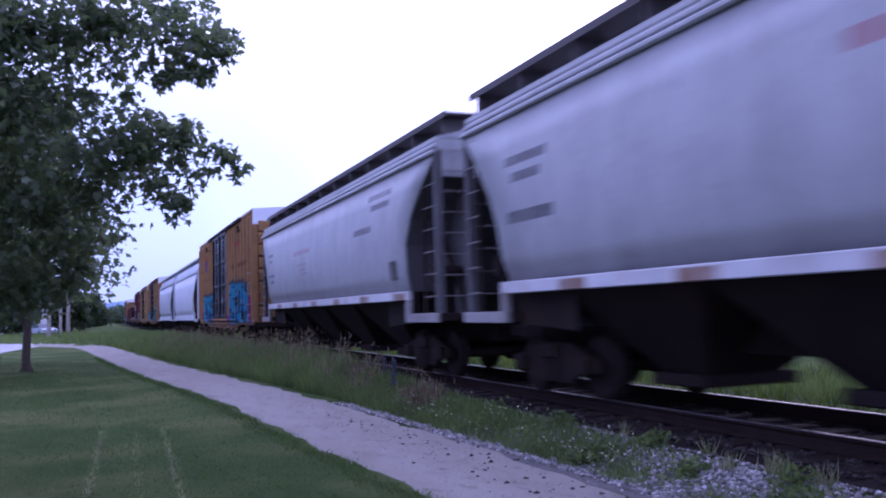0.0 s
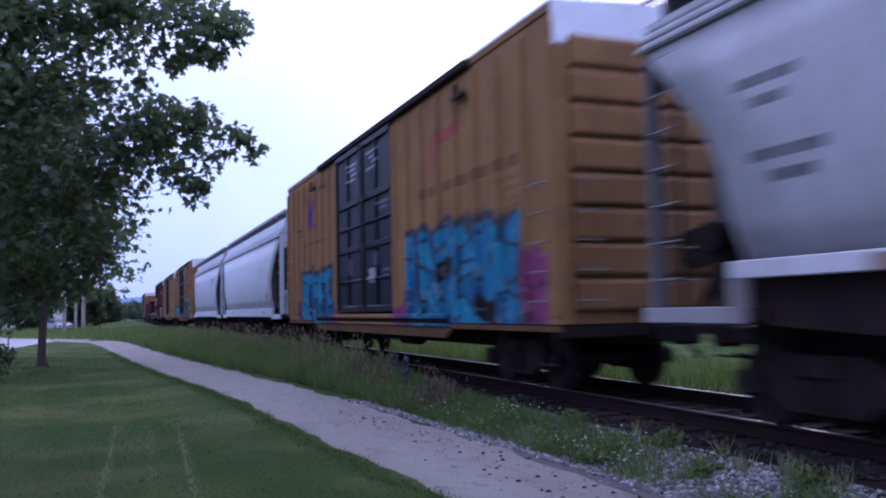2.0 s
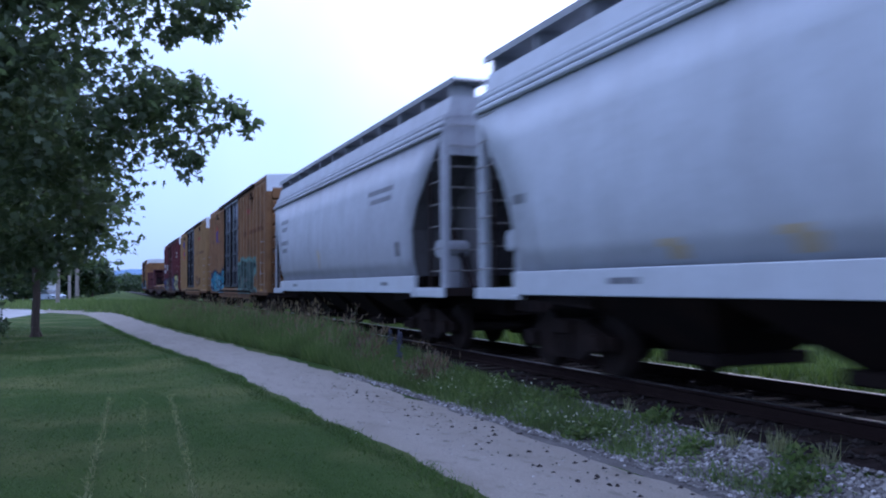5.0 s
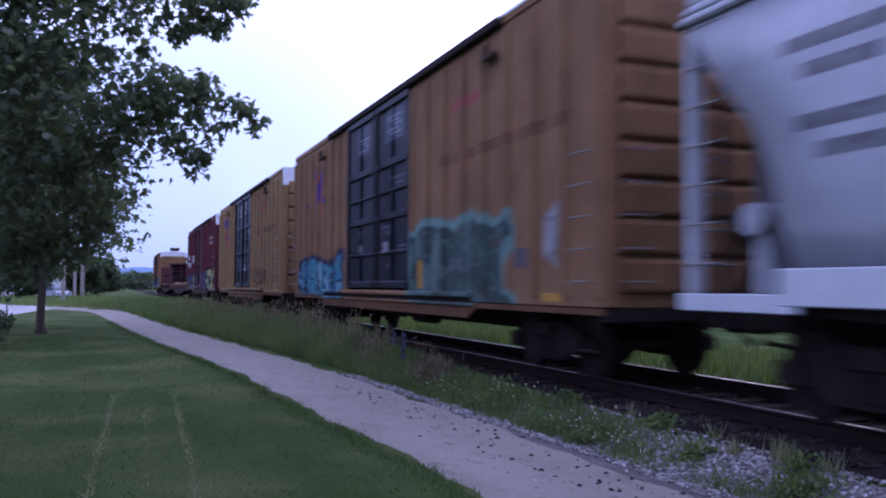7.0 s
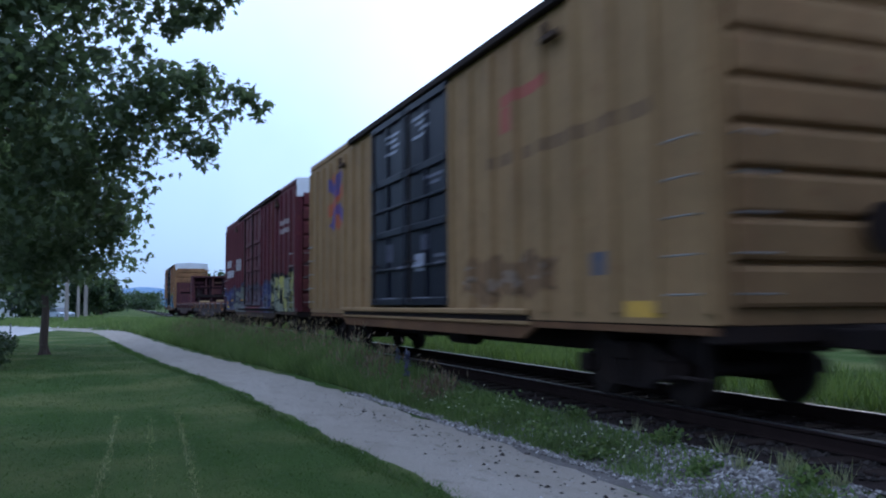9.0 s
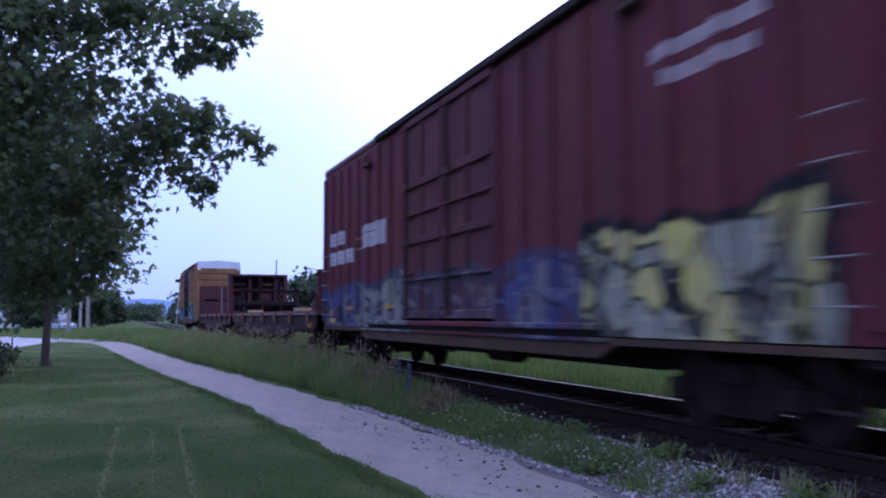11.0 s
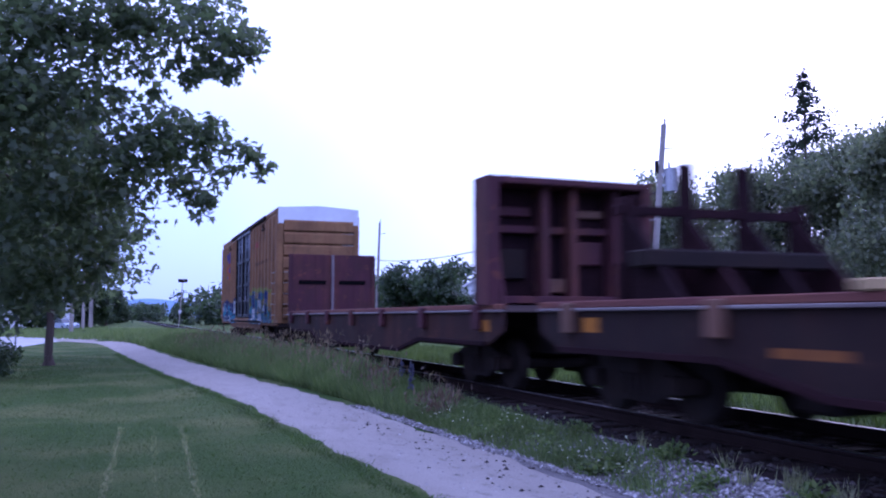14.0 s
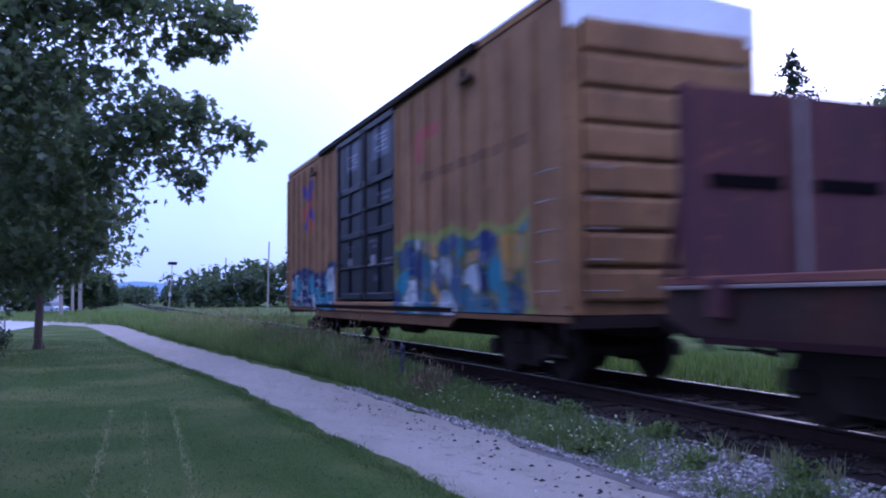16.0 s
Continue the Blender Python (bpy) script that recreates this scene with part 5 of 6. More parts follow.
# the maple whose boughs hang over the lawn
boughs = [
    (-0.80, 8.65, 4.05, 0.62), (-0.05, 9.00, 4.42, 0.45), (0.60, 8.55, 4.42, 0.36), (0.95, 8.16, 4.25, 0.22), (-0.54, 8.84, 3.22, 0.74),
    (0.10, 8.88, 3.08, 0.46), (0.50, 8.51, 3.34, 0.27), (0.80, 8.30, 3.20, 0.24), (1.00, 8.15, 3.14, 0.17), (1.16, 8.05, 3.02, 0.14), (0.90, 8.22, 2.93, 0.14), (0.66, 8.45, 2.86, 0.20), (0.74, 8.33, 2.66, 0.11),
    (0.73, 8.30, 2.70, 0.07), (-0.80, 9.94, 2.45, 0.72), (-0.18, 9.45, 2.66, 0.38), (-1.05, 9.95, 1.95, 0.38), (0.92, 8.22, 3.98, 0.10), (0.66, 8.45, 4.02, 0.15),
    (-1.15, 8.7, 3.55, 0.55), (-0.95, 9.1, 2.75, 0.6), (0.52, 8.55, 3.92, 0.07), (0.55, 8.52, 3.80, 0.05), (0.2, 8.7, 3.95, 0.14), (-0.15, 8.8, 3.85, 0.16), (0.3, 8.7, 3.5, 0.3), (0.75, 8.4, 3.4, 0.17), (-0.1, 8.9, 3.5, 0.34), (-0.6, 9.9, 2.0, 0.3), (-0.25, 9.8, 2.15, 0.2),
    (1.10, 8.40, 4.45, 0.14), (1.02, 8.40, 4.22, 0.13), (0.97, 8.40, 4.03, 0.09), (0.86, 8.40, 4.34, 0.17), (0.82, 8.40, 4.08, 0.13), (0.73, 8.40, 3.86, 0.09), (0.64, 8.40, 4.28, 0.18), (0.44, 8.40, 4.08, 0.10), (0.76, 8.40, 3.72, 0.05),
    (-1.01, 8.75, 4.56, 0.34), (-0.59, 8.75, 4.63, 0.32), (-0.16, 8.75, 4.67, 0.30), (0.29, 8.75, 4.73, 0.27), (0.65, 8.75, 4.66, 0.20), (-0.90, 8.75, 4.19, 0.34), (-0.98, 8.75, 3.77, 0.36), (0.93, 8.75, 4.82, 0.16), (0.86, 8.75, 4.39, 0.13), (1.02, 8.75, 4.56, 0.10), (0.06, 8.75, 4.53, 0.14), (0.78, 8.75, 4.14, 0.07), (-0.71, 8.75, 4.40, 0.25), (-0.36, 8.75, 4.48, 0.18)]
# crown mostly out of view; the near clumps are added to shade the lawn
upper = [(-3.6, 6.0, 5.6, 1.5), (-5.2, 4.2, 5.6, 1.7), (-2.9, 7.4, 6.4, 1.2), (-5.6, 7.2, 5.0, 1.6), (-4.4, 2.4, 6.4, 1.6), (-2.2, 10.2, 4.2, 1.1), (-3.2, 9.6, 5.2, 1.5), (-2.4, 11.2, 6.4, 1.6), (-4.2, 11.0, 6.6, 1.7), (-1.2, 9.8, 5.9, 0.9), (0.1, 9.2, 5.5, 0.6), (-3.0, 10.4, 8.2, 1.6), (-4.8, 9.4, 4.4, 1.2), (-1.5, 10.4, 3.0, 0.7)]
maple = broadleaf("maple_tree", "large maple with dense dark green drooping boughs over the lawn", (-3.4, 10.4, 0), (-3.0, 10.3, 3.6), boughs, 12500, MAPLE_LEAF, 0.084, MAPLE, 11, 0.24, 0.15, 8)
SWAYING = next(c for c in maple.children if c.name.startswith("crown"))
gen = np.random.default_rng(12)
mid, who = puff(gen, upper, 8500)
ob = many("crown", leaves(gen, mid + gen.normal(size=(8500, 3)) * 0.22, MAPLE_LEAF, 0.15), len(MAPLE_LEAF), MAPLE)
ob.parent = maple

# the small tree by the footpath and its neighbours
gen = random.Random(21)
# clumps nearer than y = 30 are added out of sight to shade the lawn
crown = [(-2.3, 31.0, 5.2, 1.7), (-3.6, 31.5, 5.6, 1.8), (-1.0, 30.6, 5.0, 1.3), (-0.1, 30.4, 4.2, 0.75), (0.35, 30.4, 3.2, 0.5), (-1.9, 31.0, 3.3, 1.0), (-3.4, 30.5, 3.5, 1.2), (-2.6, 31.6, 7.0, 1.5),
         (-0.7, 30.6, 3.0, 0.6), (-4.4, 31.0, 3.0, 0.9), (-3.4, 27.5, 5.6, 1.9), (-5.2, 25.5, 6.0, 2.0), (-3.0, 24.0, 6.2, 1.8), (-5.6, 29.0, 5.0, 1.9), (-1.9, 26.6, 6.8, 1.5), (-4.6, 22.0, 6.6, 1.9), (-1.2, 31, 6.4, 1.0), (0.5, 30.3, 2.5, 0.25)]
broadleaf("lawn_tree", "slim-trunked tree with a low dark crown beside the path", (-2.2, 31.0, 0.0), (-2.25, 31.0, 3.2), crown, 24000, PLAIN_LEAF, 0.22, MAPLE, 22, 0.15, 0.25, 10)
crown = round_crown(gen, -6.6, 36, 1.7, 8.5, 3.0, 26)
broadleaf("yard_tree", "dense dark tree at the edge of the yard", (-6.6, 36, 0.0), (-6.6, 36, 2.4), crown, 7000, PLAIN_LEAF, 0.28, DARK_LEAF, 23, 0.22, 0.3, 8)
crown = [(-2.95, 25.0, 0.55, 0.45), (-3.4, 25.4, 0.7, 0.5), (-3.1, 24.7, 0.35, 0.4)]
shrub = broadleaf("shrub", "dark rounded shrub on the lawn", (-3.1, 25.0, 0.1), (-3.1, 25.0, 0.35), crown, 2600, PLAIN_LEAF, 0.11, DARK_LEAF, 24, 0.04, 0.09, 3)
shrub["category"] = "shrub"

# trees behind the yard, shading a house
for i, (x, y, h, r) in enumerate(((-15, 70, 9, 4), (-9.5, 118, 8.5, 4.0), (-13, 132, 10, 4.5), (-5.5, 150, 7.5, 3.4), (-1.5, 185, 6.4, 3.6), (-19, 96, 9, 4.5), (-2.5, 162, 5.6, 2.6), (-26, 110, 11, 5))):
    crown = round_crown(gen, x, y, 1.2, h, r, 22)
    broadleaf("background_tree", "dark leafy tree behind the yard", (x, y, 0), (x, y, h * 0.4), crown, 3600, PLAIN_LEAF, 0.75, DARK_LEAF, 40 + i, 0.25, 0.5, 5, "trees behind the yard")

# tall grey-green trees beyond the line
for i, (x, y, h, r) in enumerate(((34.0, 52, 9.2, 3.0), (33, 46, 10.4, 3.8), (34.5, 40, 10.2, 3.8), (35, 34, 11.0, 4.0), (34, 28, 10.8, 4.0), (36, 22, 11.5, 4.2))):
    crown = round_crown(gen, x, y, 0.6, h - 0.6, r, 48)
    broadleaf("poplar", "tall grey-green leafy tree in a row beyond the line", (x, y, 0), (x, y, h * 0.45), crown, 30000, PLAIN_LEAF, 0.27, FAR_LEAF, 60 + i, 0.2, 0.42, 16, "row of trees", PALE_BARK)
for i, (x, y, h, r) in enumerate(((24.5, 74, 5.6, 2.6), (26.8, 70, 6.2, 2.6), (28.0, 74, 5.0, 2.2), (36.6, 75, 5.2, 1.9))):
    crown = round_crown(gen, x, y, 0.6, h, r, 22)
    broadleaf("garden_tree", "low rounded dark tree in a garden hedge", (x, y, 0), (x, y, h * 0.4), crown, 4200, PLAIN_LEAF, 0.42, DARK_LEAF, 80 + i, 0.16, 0.36, 6, "garden trees")


def conifer(label, x, y, h, r, seed, n=42):
    """A spruce: a straight stem with tiers of drooping needled boughs."""
    gen = np.random.default_rng(seed)
    tree = tagged(new("spruce_tree"), label, "tree")
    bm = bmesh.new()
    rod(bm, (x, y, -0.2), (x, y, h), 0.2, 0.02, 8)
    part("trunk", bm, BARK, tree)
    tips = []
    for i in range(n):
        f = (i + gen.uniform(0, 0.6)) / n
        z = h * (0.12 + 0.86 * f)
        reach = r * (1 - f) ** 0.85 * gen.uniform(0.6, 1.15) + 0.06
        for j in range(int(15 * (1 - f)) + 3):
            a = gen.uniform(0, 2 * np.pi)
            k = 11
            t = np.linspace(0.1, 1, k)
            p = np.stack([x + np.cos(a) * reach * t, y + np.sin(a) * reach * t, z - 0.25 * reach * t + 0.22 * reach * t * t], -1)
            tips.append(p + gen.normal(size=(k, 3)) * 0.09)
    pts = np.concatenate(tips)
    ob = many("foliage", leaves(gen, np.repeat(pts, 3, axis=0) + gen.normal(size=(3 * len(pts), 3)) * 0.05, PLAIN_LEAF, 0.24, 0.25), 4, NEEDLE)
    ob.parent = tree
    return tree


conifer("tall dark spruce rising behind the tree row", 37.4, 38.0, 16.3, 6.4, 91, 44)
conifer("young dark spruce in a garden", 31.0, 55.5, 6.4, 1.3, 92, 26)
conifer("small dark spruce by a house", 40.6, 81, 6.8, 1.3, 93, 24)

# far woods, and a ridge with haze painted in its colour
gen = np.random.default_rng(95)
clumps = []
for i in range(90):
    x = gen.uniform(12, 75)
    y = 165 + gen.uniform(0, 40) - 0.3 * (x - 12) * 0
    h = 4.5 + 4.0 * smooth(12, 34, x) + gen.uniform(-1, 1.2)
    clumps += [(x, y, h * k, 2.3) for k in (0.3, 0.65, 0.95)]
for i in range(26):
    x = gen.uniform(4, 13)
    clumps += [(x, 330 + gen.uniform(-20, 20), z, 2.6) for z in (1.5, 4.0)]
for i in range(60):
    x = gen.uniform(40, 120)
    y = gen.uniform(95, 125)
    clumps += [(x, y, z, 2.6) for z in (1.5, 4.5, 6.8)]
mid, who = puff(gen, clumps, 26000)
woods = many("far_woods", leaves(gen, mid + gen.normal(size=(26000, 3)) * 0.6, PLAIN_LEAF, 1.25), 4, DARK_LEAF)
tagged(woods, "dark far belt of leafy trees", "woods", kind="stuff")
# the blue of distant air is put into the ridge's base colour
PAINTED_HAZE = plain("ridge_painted_haze", (0.16, 0.24, 0.36), 1.0, 0, 0.002, 0.05, (0.13, 0.20, 0.30), bump=0.0, spec=0.0)
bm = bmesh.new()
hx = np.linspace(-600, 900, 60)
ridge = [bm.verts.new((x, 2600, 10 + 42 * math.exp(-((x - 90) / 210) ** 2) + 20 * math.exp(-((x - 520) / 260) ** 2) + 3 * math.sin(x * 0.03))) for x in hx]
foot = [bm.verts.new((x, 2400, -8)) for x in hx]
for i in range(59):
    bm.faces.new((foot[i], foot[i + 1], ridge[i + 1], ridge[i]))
tagged(link("backdrop_ridge", bm, PAINTED_HAZE, True), "low ridge on the horizon, haze painted in blue", "hill", kind="structure")

# ---- grasses ----
gen = np.random.default_rng(31)


def blades(xy, h, w, lean=0.35):
    """Three corners of one blade per point."""
    n = len(xy)
    z = height(xy[:, 0], xy[:, 1])
    a = gen.uniform(0, 2 * np.pi, n)
    hh = h * gen.uniform(0.5, 1.25, n)
    ww = w * gen.uniform(0.6, 1.3, n)
    base = np.stack([xy[:, 0], xy[:, 1], z - 0.01], -1)
    side = np.stack([np.cos(a), np.sin(a), np.zeros(n)], -1) * ww[:, None] * 0.5
    tip = base + np.stack([gen.normal(0, lean, n) * hh, gen.normal(0, lean, n) * hh, hh], -1)
    return np.stack([base - side, base + side, tip], 1)


def verge(n, y0, y1, lo, hi, power=1.0):
    """Points between lo and hi metres right of the path's middle."""
    y = y0 + (y1 - y0) * gen.uniform(0, 1, n) ** power
    m = path_mid(y)
    top = np.minimum(m + hi, TRACK_X - 1.75) if np.isscalar(hi) else hi
    lo_x = m + lo
    return np.stack([lo_x + (top - lo_x) * gen.uniform(0, 1, n), y], -1)


def tufted(xy, keep, scale=1.1):
    """Keep the points that fall in tufts."""
    v = np.sin(xy[:, 0] * 3.1 * scale + 1.7 * np.sin(xy[:, 1] * 1.3 * scale)) + np.sin(xy[:, 1] * 2.3 * scale + 2.1 * np.sin(xy[:, 0] * 1.9))
    return xy[v + gen.normal(0, 0.7, len(xy)) > keep]


def off_gravel(xy):
    """Drop the points that fall on the bare stone beside the ballast."""
    edge = np.interp(xy[:, 1], (5, 7, 9, 12, 15), (4.62, 4.78, 5.02, 5.3, 5.6)) + gen.normal(0, 0.12, len(xy))
    return xy[xy[:, 0] < edge]


near = off_gravel(tufted(verge(30000, 4.8, 15.0, 0.98, 2.3, 0.8), 0.35, 1.6))
near_low = off_gravel(tufted(verge(9000, 5.0, 11.0, 0.95, 2.2), 0.8, 2.0))
far_v = verge(98000, 6.5, 48.0, 1.06, 8.0, 1.4)
far_v = far_v[gen.uniform(0, 1, len(far_v)) < smooth(7.0, 15.0, far_v[:, 1] + 0.9 * np.sin(far_v[:, 0] * 4) + gen.normal(0, 0.6, len(far_v)))]
tagged(many("verge_grass", np.concatenate([blades(near, 0.06 + 0.11 * gen.uniform(0, 1, len(near)), 0.012), blades(near_low, 0.10, 0.02), blades(far_v, 0.14 + 0.28 * smooth(10, 20, far_v[:, 1]), 0.02), blades(verge(22000, 45, 120, 1.0, 12.0, 1.4), 0.42, 0.06)]), 3, BLADE), "rough uneven verge grass between path and ballast", "grass", kind="stuff")
fresh = tufted(verge(28000, 7.5, 40.0, 1.04, 1.8, 1.4), 0.3)
field = np.stack([gen.uniform(8.9, 15.0, 42000), 2 + 70 * gen.uniform(0, 1, 42000) ** 1.5], -1)
tagged(many("meadow_grass", np.concatenate([blades(fresh, 0.09 + 0.22 * smooth(8, 20, fresh[:, 1]), 0.018), blades(field, 0.30, 0.03)]), 3, LUSH), "bright green meadow grass along the line", "grass", kind="stuff")
tall = tufted(verge(5200, 12.0, 40.0, 1.2, 3.0, 1.3), 0.3)
stalk = blades(tall, 0.3 + 0.45 * smooth(12, 19, tall[:, 1]), 0.010, 0.12)
heads = leaves(gen, stalk[:, 2, :] - np.array([0, 0, 0.06]), PLAIN_LEAF * np.array([0.36, 1.0]), 0.13, -1.2)
tagged(many("tall_grass_stalks", stalk, 3, STRAW), "dry tall grass stalks on the bank", "grass", kind="stuff")
tagged(many("seed_heads", heads, 4, SEED), "brown seed heads of tall grass and dock", "grass", kind="stuff")

# turf near the camera, and two dry wheel marks across it
lx = gen.uniform(-6.5, 2.45, 90000)
ly = 4.8 + 34 * gen.uniform(0, 1, 90000) ** 2.2
ok = lx < path_left(ly) + 0.03 + 0.06 * np.sin(ly * 3.7)
turf = np.stack([lx, ly], -1)[ok]
ey = 4.5 + 35.5 * gen.uniform(0, 1, 12000) ** 1.4
edge = np.stack([path_left(ey) + 0.05 * np.sin(ey * 2.9) + gen.normal(-0.05, 0.09, 12000), ey], -1)
tagged(many("lawn_grass", np.concatenate([blades(turf, 0.034, 0.009 + 0.0006 * turf[:, 1], 1.1), blades(edge, 0.055, 0.012, 0.7)]), 3, TURF), "short mown lawn grass", "grass", kind="stuff")
marks = []
for x0, slope in ((0.63, 0.04), (-0.14, 0.028), (0.28, 0.034)):
    y = 4.6 + 9 * gen.uniform(0, 1, 850 if x0 != 0.28 else 200) ** 1.5
    marks.append(np.stack([x0 + slope * (y - 6.8) + gen.normal(0, 0.022, len(y)), y], -1))
tagged(many("dry_grass_marks", blades(np.concatenate(marks), 0.05, 0.011, 0.6), 3, STRAW), "two faint straw-coloured wheel marks in the lawn", "grass", kind="stuff")

# clover heads and leaves at the gravel's edge
cl = tufted(verge(300, 7.0, 13.5, 1.05, 2.0), 0.3)
cz = height(cl[:, 0], cl[:, 1]) + gen.uniform(0.06, 0.2, len(cl))
pts = np.repeat(np.column_stack([cl, cz]), 5, axis=0)
tagged(many("clover_flowers", leaves(gen, pts, PLAIN_LEAF * np.array([1.3, 1.0]), 0.02, -0.4), 4, PETAL), "small white clover flowers at the gravel edge", "flowers", kind="stuff")
weeds = off_gravel(tufted(verge(7500, 4.8, 17.0, 1.05, 2.3), 0.4, 1.9))
pts = np.column_stack([weeds, height(weeds[:, 0], weeds[:, 1]) + gen.uniform(0.02, 0.22, len(weeds))])
tagged(many("broad_weeds", leaves(gen, pts, PLAIN_LEAF * np.array([0.8, 1.0]), 0.06, 0.0), 4, BLADE), "broad-leaved green weeds beside the path", "weeds", kind="stuff")

# separate clumps on the gravel: leafy weeds, a pale dry tussock, dock stalks by the ballast
tuft, dry = [], []
for x, y, r, k in ((4.80, 4.95, 0.22, 420), (5.15, 5.3, 0.13, 160), (5.25, 7.3, 0.16, 200), (4.9, 6.3, 0.15, 200), (5.35, 9.2, 0.15, 180), (4.6, 7.6, 0.2, 320)):
    tuft.append(np.stack([x + gen.normal(0, r * 0.6, k), y + gen.normal(0, r * 0.6, k)], -1))
for x, y, r, k in ((5.33, 5.65, 0.10, 120), (5.2, 6.1, 0.08, 60), (5.4, 6.6, 0.05, 40), (5.4, 8.0, 0.05, 30), (5.3, 5.1, 0.07, 50)):
    dry.append(np.stack([x + gen.normal(0, r * 0.6, k), y + gen.normal(0, r * 0.6, k)], -1))
tuft, dry = np.concatenate(tuft), np.concatenate(dry)
tp = np.column_stack([tuft, height(tuft[:, 0], tuft[:, 1]) + gen.uniform(0.01, 0.13, len(tuft))])
tagged(many("gravel_weeds", leaves(gen, tp, PLAIN_LEAF * np.array([0.7, 1.0]), 0.075, -0.3), 4, BLADE), "low leafy weed clumps growing in the gravel", "weeds", kind="stuff")
tagged(many("dry_tussocks", blades(dry, 0.20, 0.012, 0.3), 3, STRAW), "pale dry tussocks at the foot of the ballast", "grass", kind="stuff")

# lupins
for x, y, h in ((4.92, 14.6, 0.62), (5.05, 14.9, 0.52), (4.98, 15.3, 0.58), (4.78, 14.2, 0.42)):
    z0 = float(height(x, y))
    plant = tagged(new("lupin"), "violet-blue lupin spike in the verge grass", "flower", "lupins")
    bm = bmesh.new()
    rod(bm, (x, y, z0), (x + 0.03, y, z0 + h), 0.008, 0.004, 5)
    part("stem", bm, BLADE, plant)
    k = 90
    f = gen.uniform(0, 1, k)
    a = gen.uniform(0, 6.283, k)
    r = 0.035 * (1.1 - f)
    ob = many("flower_spike", leaves(gen, np.stack([x + 0.03 + r * np.cos(a), y + r * np.sin(a), z0 + h * (0.5 + 0.5 * f)], -1), PLAIN_LEAF * np.array([1.4, 1.0]), 0.04, 0.0), 4, LUPIN)
    ob.parent = plant


def stones(name, label, xy, size, lift, material=STONE):
    """Angular stones: eight-faced lumps lying on the ground."""
    n = len(xy)
    s = size * gen.uniform(0.5, 1.4, n) ** 1.3
    ax = gen.uniform(0.55, 1.25, (n, 6))
    a = gen.uniform(0, 6.283, n)
    ca, sa = np.cos(a), np.sin(a)
    z0 = height(xy[:, 0], xy[:, 1]) + lift
    dirs = [(1, 0.2, 0.1), (-1, 0.1, -0.1), (0.15, 1, 0.0), (-0.1, -1, 0.12), (0.1, 0.0, 0.8), (0, 0.1, -0.8)]
    P = np.empty((n, 6, 3))
    for i, (u, v, w) in enumerate(dirs):
        k = s * ax[:, i]
        P[:, i, 0] = xy[:, 0] + k * (u * ca - v * sa)
        P[:, i, 1] = xy[:, 1] + k * (u * sa + v * ca)
        P[:, i, 2] = z0 + k * w * 0.75
    tri = [(0, 2, 4), (2, 1, 4), (1, 3, 4), (3, 0, 4), (2, 0, 5), (1, 2, 5), (3, 1, 5), (0, 3, 5)]
    me = bpy.data.meshes.new(name)
    F = (np.arange(n)[:, None, None] * 6 + np.array(tri)[None]).reshape(-1, 3)
    me.from_pydata(P.reshape(-1, 3).tolist(), [], F.tolist())
    me.materials.append(material)
    return tagged(new(name, me), label, "gravel", kind="stuff")


def gravel_points(n, y0, y1, x0, x1, power=1.5):
    y = y0 + (y1 - y0) * gen.uniform(0, 1, n) ** power
    return np.stack([gen.uniform(x0, x1, n), y], -1)


stones("shoulder_gravel", "loose pale crushed stone along the ballast shoulder", np.concatenate([verge(13000, 4.0, 15.0, 0.82, 2.4, 1.2), gravel_points(5000, 4, 26, 4.9, 5.5)]), 0.025, 0.014)
stones("track_ballast", "crushed stone between the ties, coloured dark for shade", gravel_points(9000, 3, 34, 5.45, 8.5), 0.036, 0.155, DARK_STONE)
stones("path_pebbles", "scattered pebbles and dark clods on the footpath", np.stack([path_mid(py2 := 4.5 + 14 * gen.uniform(0, 1, 700) ** 1.5) + gen.normal(0.25, 0.45, 700), py2], -1), 0.014, 0.012)
clods = 4.6 + 9 * gen.uniform(0, 1, 120)
stones("path_clods", "dark clods and stones strewn on the footpath", np.stack([path_mid(clods) + gen.normal(0.45, 0.3, 120), clods], -1), 0.026, 0.014, DARK_STONE)


